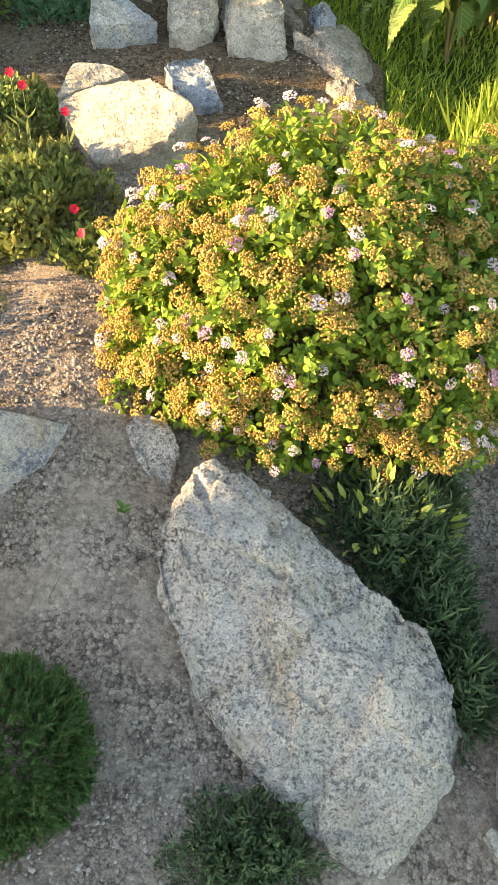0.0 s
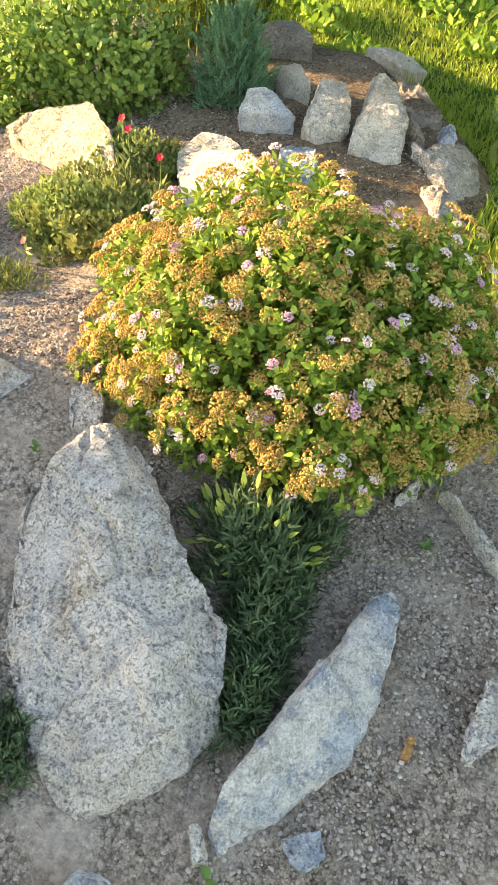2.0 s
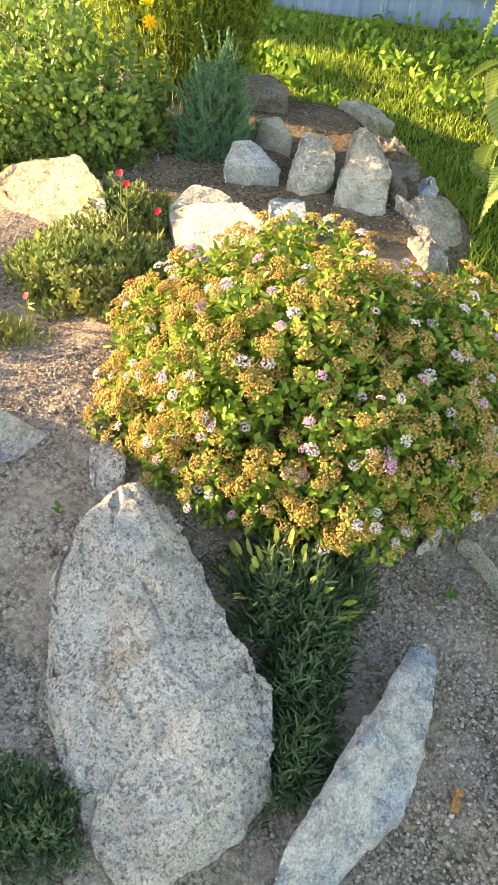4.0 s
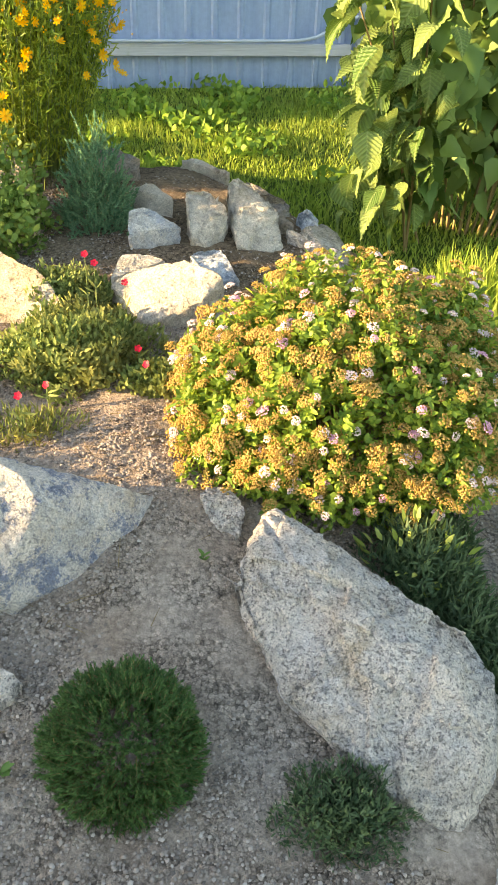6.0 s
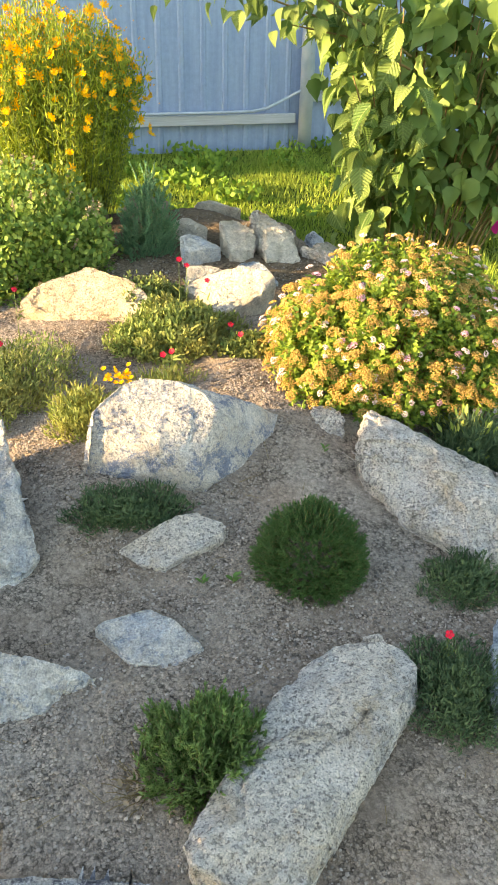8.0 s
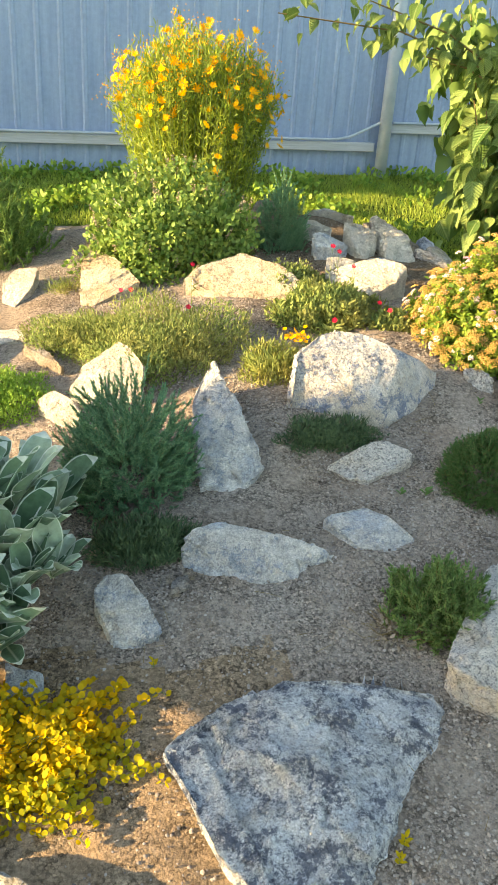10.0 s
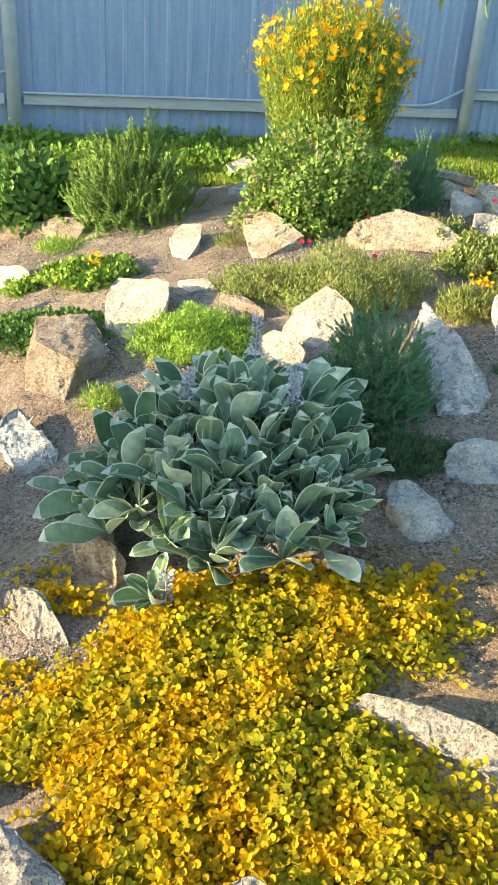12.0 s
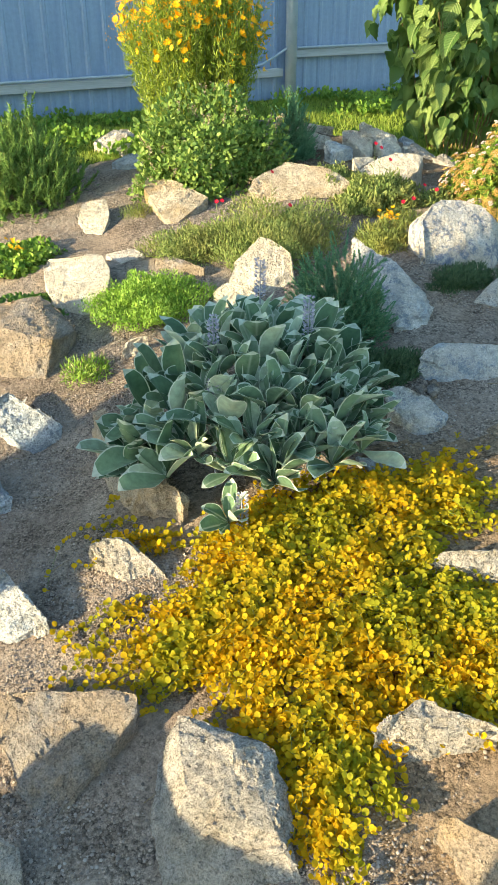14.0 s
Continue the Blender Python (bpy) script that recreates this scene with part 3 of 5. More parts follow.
def shade_caster(name, boxes, label):
    """An added shade caster made of bevelled blocks: middle and size of each."""
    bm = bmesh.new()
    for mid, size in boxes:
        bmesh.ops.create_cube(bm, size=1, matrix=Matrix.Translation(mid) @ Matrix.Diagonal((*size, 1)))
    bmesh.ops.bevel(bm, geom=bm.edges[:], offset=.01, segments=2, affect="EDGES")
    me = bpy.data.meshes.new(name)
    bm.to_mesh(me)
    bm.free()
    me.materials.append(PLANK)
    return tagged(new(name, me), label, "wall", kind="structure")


# Added out of view to block the low sun from the west: tall blocks farther off, and low blocks with an opening under a
# beam.
LOW_CASTER_TOP = gz(-2.15, -.62) + .11 + .95 * math.tan(radians(SUN_UP))
shade_caster("caster_west_tall", (((-4.6, -.03, 1.2), (.15, .50, 3.0)), ((-4.6, .26, .42), (.146, .08, 1.5)), ((-4.6, 3.15, .95), (.15, .66, 2.5))), "added unseen tall blocks that shade the bed and the lawn")
shade_caster("caster_west_low", (((-3.1, -.85, LOW_CASTER_TOP - .43), (.10, .62, .8)), ((-3.1, .12, LOW_CASTER_TOP - .37), (.10, .48, .8)),
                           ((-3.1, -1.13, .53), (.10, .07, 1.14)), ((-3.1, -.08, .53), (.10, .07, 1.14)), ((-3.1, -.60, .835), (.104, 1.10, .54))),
           "added unseen low blocks and beam that shape the sunlight on the bed")


# ---- rocks ----
def rock(name, x, y, outline, stone, label, seed, jag=1.0, group="garden rocks", category="rock", cleft=None, worn=(.96, .995), flakes=(), grain=40):
    """A weathered rock from its rim: corners in centimetres (across, along, height over the soil), dug into the ground."""
    base = gz(x, y)
    rim = [(a / 100, b / 100, c / 100) for a, b, c in outline]
    size = max(max(abs(a), abs(b)) for a, b, _ in rim)
    bm = bmesh.new()
    for a, b, c in rim:
        z = gz(x + a, y + b) - base
        bm.verts.new((a * 1.02, b * 1.02, z + c))
        bm.verts.new((a * 0.97, b * 0.97, z - .045))
    made = bmesh.ops.convex_hull(bm, input=bm.verts[:])
    chip = random.Random(seed)
    mid = sum((v.co for v in bm.verts), Vector()) / len(bm.verts)
    for _ in range(8):
        n = Vector((chip.uniform(-1, 1), chip.uniform(-1, 1), chip.uniform(.1, .8))).normalized()
        far = max((v.co - mid).dot(n) for v in bm.verts)
        bmesh.ops.bisect_plane(bm, geom=bm.verts[:] + bm.edges[:] + bm.faces[:], plane_co=mid + n * far * chip.uniform(*worn), plane_no=n, clear_outer=True)
    corners = [v.co.copy() for v in bm.verts]
    bm.clear()
    for c in corners:
        bm.verts.new(c)
    made = bmesh.ops.convex_hull(bm, input=bm.verts[:])
    junk = [g for g in made["geom_interior"] + made["geom_unused"] if isinstance(g, bmesh.types.BMVert)]
    bmesh.ops.delete(bm, geom=list(set(junk)), context="VERTS")
    reach = max(.0042 if grain > 50 else .0055, size / grain) if y < 1.0 else max(.0075, size / 24)
    for _ in range(9):
        long = [e for e in bm.edges if e.calc_length() > reach * 1.5]
        if not long:
            break
        bmesh.ops.subdivide_edges(bm, edges=long, cuts=1, use_grid_fill=False)
        bmesh.ops.triangulate(bm, faces=[f for f in bm.faces if len(f.verts) > 3])
    bmesh.ops.smooth_vert(bm, verts=bm.verts[:], factor=.3, use_axis_x=True, use_axis_y=True, use_axis_z=True)
    bm.normal_update()
    amp = min(.022, .058 * size + .002) * jag
    spalls = []
    for _ in range(7):
        way = Vector((chip.uniform(-1, 1), chip.uniform(-1, 1), chip.uniform(-.5, .5))).normalized()
        spalls.append((way, chip.uniform(.1, .65) * size, Vector((chip.uniform(-1, 1), chip.uniform(-1, 1), 0)).normalized(), chip.uniform(-.7, .3) * size, chip.uniform(.25, .8)))
    if cleft is not None:
        turn = Matrix.Rotation(radians(cleft), 3, "Z")
    else:
        turn = Matrix.Rotation(seed * 1.3, 3, "Z") @ Matrix.Rotation(.4 + seed * .37, 3, "X")
    coarse, small = 3.4 / max(size, .05), 9.5 / max(size, .08)
    shift = Vector((seed * 3.7, seed * 1.9, seed))
    move = []
    for v in bm.verts:
        p = v.co
        wob = noise.noise_vector(p * 22 + shift) * .10
        lay = turn @ p
        q = Vector((lay.x * .7, lay.y * 1.2, lay.z * 1.3)) * coarse + wob + shift
        heart = noise.voronoi(q)[1][0]
        face = .9 * (q - heart).dot(noise.cell_vector(heart * 7.3) - Vector((.5, .5, .5))) + .35 * (noise.cell(heart * 9.1) - .5)
        q2 = Vector((lay.x * .6, lay.y * 1.3, lay.z * 1.3)) * small + wob * 2 + shift
        heart2 = noise.voronoi(q2)[1][0]
        chips = .6 * (q2 - heart2).dot(noise.cell_vector(heart2 * 5.7) - Vector((.5, .5, .5))) + .3 * (noise.cell(heart2 * 6.1) - .5)
        d = 1.0 * face + .42 * chips
        for way, off, side, gate, deep in spalls:
            over = (p.dot(way) - off + .16 * size * noise.noise(p * 9 / max(size, .05) * .5 + shift)) / (.02 * size + .002)
            if over > 0 and p.dot(side) > gate:
                d -= deep * min(1, over)
        for fx, fy, half_long, half_wide, lean, lift in flakes:
            along, over = p.x * 100 - fx, p.y * 100 - fy
            ca, sa = math.cos(radians(lean)), math.sin(radians(lean))
            edge = max(abs(along * ca + over * sa) / half_long, abs(over * ca - along * sa) / half_wide) + .22 * noise.noise(p * 30 + shift)
            if edge < 1 and v.normal.z > .2:
                d += lift * min(1, (1 - edge) / .07)
        rough = noise.fractal(p * 48 + shift, .8, 2.1, 4)
        pit = max(0, noise.noise(p * 120 + shift) - .22)
        move.append(v.normal * (amp * (d + .12 * noise.noise(p * 7 / max(size, .05) + shift) + .06) + .0013 * rough - .004 * pit))
    for v, d in zip(bm.verts, move):
        v.co += d
    for f in bm.faces:
        f.smooth = True
    me = bpy.data.meshes.new(name)
    bm.to_mesh(me)
    bm.free()
    me.set_sharp_from_angle(angle=radians(30))
    me.materials.append(STONE[stone] if isinstance(stone, str) else stone)
    ob = new(name, me)
    ob.location = (x, y, base)
    return tagged(ob, label, category, group)


rock("boulder", 0.06, 0.47, ((-14, 20, 9), (-11, 21, 6), (-17, 12, 9), (-21, 9, 4), (-20, 4, 5), (-14, 0, 5), (-14, -8, 2), (-10, -9, 4), (-11, -9, 0), (-5, -17, 4), (2, -20, 2), (6, -23, 0), (11, -23, 0),
     (14, -19, 2), (13, -17, 5), (19, -13, 1), (19, -4, 6), (21, -8, 2), (16, 3, 7), (8, 8, 6), (-1, 15, 5), (-5, 18, 6), (-4, 3, 10), (10, -6, 9), (4, -2, 10)), "pale",
     "large pale speckled granite boulder lying beside the flowering shrub", 1, 0.75, cleft=55, worn=(.98, .999), grain=62, flakes=((14, -4, 8, 5, 70, .55), (9, -15, 9, 5, 65, .75), (-12, 12, 6, 9, 30, .5), (-3, -6, 9, 7, 50, .3), (2, 7, 8, 5, -40, .35)))
rock("rock", 0.37, 0.47, ((-1, 18, 5), (2, 22, 5), (4, 19, 5), (5, 14, 5), (6, 6, 3), (5, -2, 2), (1, -9, 1), (-2, -16, 0), (-5, -20, 0), (-7, -18, 2), (-7, -14, 5), (-4, -8, 7), (-2, 2, 8), (0, 11, 7)), "mottled",
     "long narrow pale grey rock lying on gravel", 2, 0.5)
rock("stone", 0.30, 0.27, ((-2, 1, 2), (-1, 2, 2), (2, -1, 1), (0, -2, 1)), "pale",
     "small flat pale stone on gravel", 3, 1)
rock("stone", 0.42, 0.32, ((-4, 0, 2), (0, 3, 2), (2, 1, 2), (0, -2, 2), (-2, -2, 2)), "blue",
     "small grey-blue flat stone on gravel", 4, 1)
rock("rock", 0.21, 0.12, ((-4, 2, 2), (-2, 6, 3), (1, 7, 3), (4, 6, 3), (6, 5, 1), (7, 0, 2), (3, -6, 2), (-4, -6, 2)), "mottled",
     "pale blue-stained rock half buried in gravel", 65, 0.6)
rock("rock", 0.655, 0.45, ((-3, 4, 2), (0, 6, 3), (4, 3, 3), (3, -5, 2), (-1, -5, 1)), "pale",
     "pale low rock at the gravel's edge", 66, 0.6)
rock("rock", 0.56, 0.57, ((-2, 7, 3), (1, 8, 3), (3, -1, 3), (0, -6, 2), (-2, -5, 2), (-1, -1, 3)), "pale",
     "pale rock half buried in gravel", 5, 1)
rock("rock", 0.47, 0.84, ((-8, 6, 3), (-6, 5, 4), (1, -1, 4), (5, -3, 4), (7, -5, 2), (4, -4, 2), (-2, 1, 2)), "pale",
     "thin pale rock edge rising from the gravel", 6, 0.6)
rock("rock", 0.41, 1.03, ((-4, -3, 3), (-2, 3, 6), (2, 7, 6), (5, -1, 3), (0, -4, 1)), "brown",
     "brownish rock beside the flowering shrub", 7, 1)
rock("stone", 0.34, 0.87, ((-1, -2, 2), (1, 1, 5), (2, 1, 5), (0, -1, 1)), "pale",
     "small pale stone under the shrub", 8, 1)
rock("rock", -0.16, 0.72, ((-4, 2, 2), (-2, 5, 2), (2, 3, 3), (4, -1, 3), (3, -5, 1), (-1, -4, 1)), "pale",
     "small grey rock tucked between boulder and shrub", 9, 1)
rock("rock", -0.39, -0.12, ((3, 18, 3), (8, 20, 4), (16, 22, 4), (20, 19, 4), (21, 14, 4), (20, 10, 2), (-5, 11, 4), (-22, -12, 7), (-20, -14, 2), (-12, -20, 2), (-11, -21, 0), (-8, -21, 3), (-1, -11, 5), (7, 0, 4), (-21, -15, 8)), "pale",
     "pale speckled angular rock with an ochre underside", 10, 0.5, worn=(.98, .999), grain=56, flakes=((-10, -8, 10, 8, 45, .5), (12, 14, 7, 6, 20, .4)))
rock("rock", -0.01, 0.04, ((2, 9, 3), (6, 12, 3), (7, 5, 4), (2, -8, 4), (-6, -11, 3), (-6, -7, 3), (-2, 0, 4)), "blue",
     "grey angular rock beside the dark clump", 11, 0.8)
rock("rock", -0.55, 0.59, ((-4, 9, 16), (2, 8, 16), (8, 5, 15), (11, 2, 13), (-9, 8, 15), (-15, 4, 12), (-17, 1, 7), (-18, -2, 2), (-7, -4, 2), (5, -6, 4), (7, -6, 0), (4, -6, 0), (27, 15, 1), (25, 9, 0), (16, 0, 0),
     (20, 12, 7), (-14, 12, 8), (-5, 16, 8)), "spotted",
     "wedge-shaped pale rock with blue speckles, half sunlit", 12, 0.22, worn=(.99, .999), grain=56)
rock("stone_slab", -0.55, 0.39, ((-12, -1, 1), (-1, 4, 3), (4, 5, 3), (11, 2, 2), (9, 0, 1), (-3, -6, 1), (-8, -5, 1)), "pale",
     "thin grey stone slab lying on gravel", 13, 0.5)
rock("stone_slab", -0.62, 0.16, ((-10, 4, 3), (0, 6, 3), (4, 3, 3), (9, -2, 1), (3, -5, 0), (-4, -4, 1)), "mottled",
     "thin whitish stone slab lying on gravel", 14, 0.5)
rock("stone_slab", -0.88, 0.11, ((-15, 4, 3), (-12, 5, 6), (-6, 6, 6), (1, 3, 6), (11, 0, 4), (17, -1, 1), (14, -2, 0), (5, -6, 0), (0, -6, 0), (-14, 1, 0)), "mottled",
     "pale grey banded stone slab on gravel", 15, 0.7)
rock("rock", -0.90, 0.49, ((0, 22, 11), (1, 12, 10), (4, 1, 9), (7, -7, 6), (8, -11, 2), (3, -15, 0), (-2, -15, 0), (-7, -14, 2), (-7, -3, 5), (-7, 11, 8), (-4, 17, 10)), "mottled",
     "pointed leaning pale rock beside the juniper", 16, 0.8)
rock("rock", -1.15, -0.01, ((-6, 4, 5), (-3, 8, 6), (1, 7, 6), (4, 1, 5), (7, -5, 2), (2, -7, 0), (-2, -5, 1), (0, -3, 3)), "mottled",
     "small blue-stained pale rock beside the woolly plant", 17, 0.9)
rock("stone_slab", -0.88, -0.38, ((-22, 6, 3), (-16, 11, 4), (-8, 14, 3), (-1, 17, 3), (7, 16, 3), (18, 14, 2), (25, 13, 1), (27, 9, 1), (24, 4, 0), (20, 0, 0), (17, 5, 3), (12, -9, 0), (5, -3, 5), (5, -16, 0), (-14, -14, 4),
     (-11, -18, 4), (-2, -24, 3), (4, -20, 0), (-6, 2, 5)), "dark",
     "large dark speckled grey slab on sandy soil", 18, 0.55, worn=(.985, .999), grain=58, flakes=((17, 10, 9, 4, -8, .5), (-2, 6, 10, 7, 20, .5), (-10, -6, 8, 6, 60, .45), (4, -9, 7, 6, -30, .4)))
rock("rock", -1.29, -0.54, ((-13, 9, 4), (-10, 9, 5), (-4, 5, 6), (5, -1, 6), (12, -7, 4), (11, -8, 0), (6, -7, 1), (-1, -1, 1), (-9, 6, 2)), "grey",
     "pale grey-brown elongated rock among golden creeping plants", 19, 0.5)
rock("stone", -1.12, -0.59, ((-2, 1, 3), (0, 1, 3), (2, -2, 1), (1, -1, 0)), "brown",
     "small brown stone on sandy soil", 20, 0.45)
rock("stone", -1.32, -0.13, ((-4, 5, 2), (3, 1, 2), (3, -2, 1), (-3, -3, 1)), "blue",
     "flat blue-grey stone beside the woolly plant", 21, 0.6)
rock("rock", -1.84, 0.17, ((-1, 24, 10), (2, 23, 10), (-3, 3, 10), (2, -15, 9), (7, -23, 7), (6, -22, 2), (-2, -11, 0), (-4, -1, 2), (-4, 16, 4)), "rust",
     "pale sandy rock under the woolly leaves", 22, 1)
rock("rock", -1.94, -0.12, ((-6, 6, 6), (-4, 6, 7), (1, 3, 7), (4, -2, 4), (7, -8, 1), (0, -5, 0), (-2, 0, 2)), "grey",
     "angular pale rock with dark lichen on soil", 23, 0.8)
rock("rock", -2.19, -0.11, ((2, 11, 7), (4, 1, 6), (7, -7, 3), (1, -6, 0), (-4, -5, 0), (-6, 7, 6)), "mottled",
     "blue-grey rock at the foot of the bed", 24, 0.9)
rock("rock", -2.17, -0.46, ((-9, 14, 5), (-5, 13, 6), (8, 2, 6), (14, 0, 6), (13, -3, 5), (6, -5, 3), (-4, -11, 0), (-6, -10, 0), (-8, -2, 1), (-9, 6, 3)), "brown",
     "brown angular block rock striped with shade", 25, 0.6)
rock("rock", -1.97, -0.67, ((-1, 14, 5), (10, 1, 6), (5, -13, 5), (6, -18, 1), (-12, -7, 0), (-10, 3, 1), (-5, 11, 2), (-5, 0, 7), (4, 1, 8), (10, -6, 3)), "grey",
     "large grey-brown angular rock at the bed's foot", 26, 0.7, worn=(.98, .999))
rock("rock", -1.63, -0.76, ((-9, 4, 5), (-6, 4, 7), (1, 4, 7), (7, -3, 6), (10, -5, 5), (9, -5, 0), (-1, -2, 0), (-7, 1, 0)), "grey",
     "grey rock overgrown by golden creeping plants", 27, 0.9)
rock("rock", -1.68, -0.94, ((-3, 6, 5), (-1, 5, 6), (3, -2, 6), (1, -6, 3), (-2, -3, 0), (-1, 2, 1)), "brown",
     "pale sunlit brown rock on soil", 28, 0.8)
rock("rock", -2.29, -0.62, ((-1, 6, 6), (2, 2, 5), (1, -4, 3), (-4, -1, 3)), "grey",
     "dull grey rock in the shade", 29, 0.8)
rock("rock", -1.91, 0.92, ((-10, -10, 0), (1, -19, 0), (11, -12, 0), (14, -9, 4), (-8, 17, 9), (8, 11, 8), (5, -16, 9), (-7, -3, 10), (-10, -7, 5), (12, 2, 6)), "brown",
     "brown block rock with a flat blue-grey top", 30, 0.35, worn=(.985, .999))
rock("rock", -2.00, 0.57, ((-8, 4, 5), (-6, 9, 7), (-1, 10, 7), (2, 2, 6), (9, -6, 3), (8, -7, 0), (0, -8, 0), (-2, -5, 1)), "blue",
     "blue-stained rock on dark gravel", 31, 0.9)
rock("rock", -2.16, 0.65, ((-4, 9, 6), (-1, 5, 7), (5, 1, 6), (5, -3, 3), (2, -5, 0), (-4, -3, 0)), "blue",
     "small blue-grey rock on soil", 32, 0.9)
rock("rock", -2.14, 0.37, ((-5, 13, 6), (-2, 9, 6), (2, 4, 5), (5, -6, 3), (4, -8, 0), (-4, -9, 0)), "blue",
     "dark blue-grey rock in shade", 33, 0.9)
rock("rock", -1.69, 1.15, ((-7, 15, 6), (-4, 19, 7), (12, 8, 7), (11, -6, 6), (2, -20, 0), (-7, -11, 1), (-9, -4, 3)), "white",
     "pale sunlit rock beside the mossy mat", 34, 0.5)
rock("stone", -1.47, 1.28, ((-6, 5, 2), (4, 3, 2), (6, -5, 2), (-3, -4, 1)), "pale",
     "flat stone at the edge of the mat", 35, 0.6)
rock("stone", -1.35, 1.06, ((-7, 8, 4), (-2, 8, 4), (6, -8, 3), (6, -8, 1), (-2, 1, 2)), "brown",
     "flat brown stone between mats", 36, 0.6)
rock("rock", -1.18, 0.81, ((4, 8, 13), (7, 6, 12), (11, -1, 9), (10, -6, 2), (-1, -6, 0), (-9, 3, 3), (-5, 6, 8), (3, 12, 5), (0, 3, 9)), "white",
     "bright white quartz rock behind the juniper", 37, 0.45, worn=(.98, .999))
rock("rock", -1.29, 0.73, ((-6, 5, 5), (-2, 5, 7), (3, 0, 6), (6, -5, 4), (3, -8, 0), (-2, 0, 1)), "white",
     "small white rock in front of the quartz rock", 38, 0.4)
rock("rock", -1.16, 1.60, ((-9, 11, 7), (-4, 20, 8), (2, 9, 8), (11, -8, 4), (10, -6, 0), (-5, -15, 0), (-9, -12, 1)), "rust",
     "blocky cream rock with rusty pits", 39, 0.5)
rock("stone", -1.47, 1.66, ((-6, 4, 4), (-1, 10, 6), (7, 6, 6), (5, -4, 3), (0, -11, 0), (-5, -5, 0)), "white",
     "small cream rock on gravel", 40, 0.5)
rock("rock", -0.69, 1.43, ((-22, 4, 5), (-14, 9, 8), (-1, 11, 10), (11, 1, 9), (18, -8, 5), (16, -8, 0), (3, -6, 0), (-12, -1, 2)), "rust",
     "broad sunlit rock with orange bands", 41, 0.45)
rock("rock", -0.28, 1.40, ((-14, 6, 5), (-7, 7, 8), (3, 6, 11), (8, 1, 12), (13, -1, 11), (8, -5, 7), (0, -6, 2), (-5, -6, 1), (-10, 1, 2)), "white",
     "flat bright white rock behind the shrub", 42, 0.3)
rock("rock", -0.36, 1.52, ((-6, -6, 6), (-4, 2, 8), (1, 3, 8), (7, 1, 7)), "white",
     "pale flat rock behind the white rock", 43, 0.3)
rock("rock", -0.17, 1.57, ((-7, 4, 5), (1, 7, 5), (4, -1, 4), (6, -4, 2), (1, -5, 2), (-4, -2, 4)), "blue",
     "blue-grey flat rock behind the shrub", 44, 0.8)
rock("stone", -0.37, 1.94, ((-5, 2, 6), (1, 4, 7), (8, -4, 6), (1, -2, 1), (-3, 0, 2)), "white",
     "small pale rock set in the mound's flank", 45, 0.8)
rock("stone", -0.35, 1.75, ((-5, -4, 5), (-5, 2, 8), (-1, 5, 8), (9, 0, 5), (4, 1, 0), (-5, 0, 1)), "mottled",
     "grey rounded rock set in the mound's flank", 46, 0.8)
rock("rock", -0.20, 1.79, ((-4, -6, 4), (-6, 8, 9), (1, 10, 9), (6, 0, 8), (5, -2, 2), (1, -6, 0), (-3, -6, 1)), "white",
     "upright pale rock set in the mound's flank", 47, 0.8)
rock("rock", -0.07, 1.81, ((-5, -9, 2), (-3, -2, 7), (-8, 10, 10), (-4, 13, 11), (1, 10, 9), (7, 0, 7), (8, -7, 0), (2, -10, 0)), "white",
     "long upright pale rock set in the mound's flank", 48, 0.8)
rock("rock", -0.03, 1.99, ((-9, 8, 3), (-4, 10, 4), (7, -3, 3), (7, -5, 0), (1, -9, 0)), "brown",
     "brown rock at the mound's lawn edge", 49, 0.8)
rock("rock", -1.04, 2.67, ((-13, 5, 5), (3, 20, 8), (12, 18, 8), (5, -12, 4), (-8, -31, 1)), "white",
     "pale rock beside the lawn", 50, 0.8)
rock("stone", -1.13, 2.17, ((-10, 2, 3), (1, 8, 4), (6, -2, 4), (3, -7, 1)), "blue",
     "flat grey slate on the path", 51, 0.5)
rock("stone_slab", -1.94, 2.13, ((-12, 10, 4), (-2, 8, 5), (12, -5, 5), (7, -13, 0), (-6, 2, 0)), "brown",
     "flat pale stone in front of the leafy bush", 52, 0.6)
rock("rock", -2.27, 2.34, ((-5, 5, 8), (1, 1, 8), (5, -2, 6), (4, -4, 0), (-4, -2, 0)), "blue",
     "grey rock beside the broad-leaved plant", 53, 0.8)
rock("stone", -2.13, 1.73, ((-9, 9, 2), (-5, 11, 4), (6, 2, 4), (11, -10, 3), (4, -12, 0), (-6, 1, 0)), "pale",
     "flat pale stone between sedums", 54, 0.6)
rock("rock", -2.18, 1.37, ((-2, 2, 6), (5, 4, 10), (6, -2, 5), (-2, -5, 0), (-6, -1, 0)), "rust",
     "orange rock beside the dark mat", 55, 0.7)
rock("stone", -1.64, 0.68, ((-4, 0, 3), (-2, 1, 5), (4, -1, 5), (3, 1, 0)), "white",
     "small pale stone behind the woolly plant", 56, 0.8)
rock("stone", -0.00, 1.84, ((-5, 2, 3), (-2, 5, 5), (4, -3, 4), (4, -1, 0), (-2, -1, 0)), "brown",
     "brown stone in the mound's shaded flank", 57, 0.9)
rock("rock", 0.09, 1.84, ((-4, 5, 3), (-1, 4, 6), (2, -2, 5), (3, -2, 0), (-1, -4, 0)), "blue",
     "grey stone in the mound's shaded flank", 58, 0.9)
rock("stone", -0.02, 1.98, ((-5, 0, 3), (0, -1, 5), (5, -1, 4), (2, 1, 0)), "brown",
     "flat stone at the lawn edge of the mound", 59, 0.7)
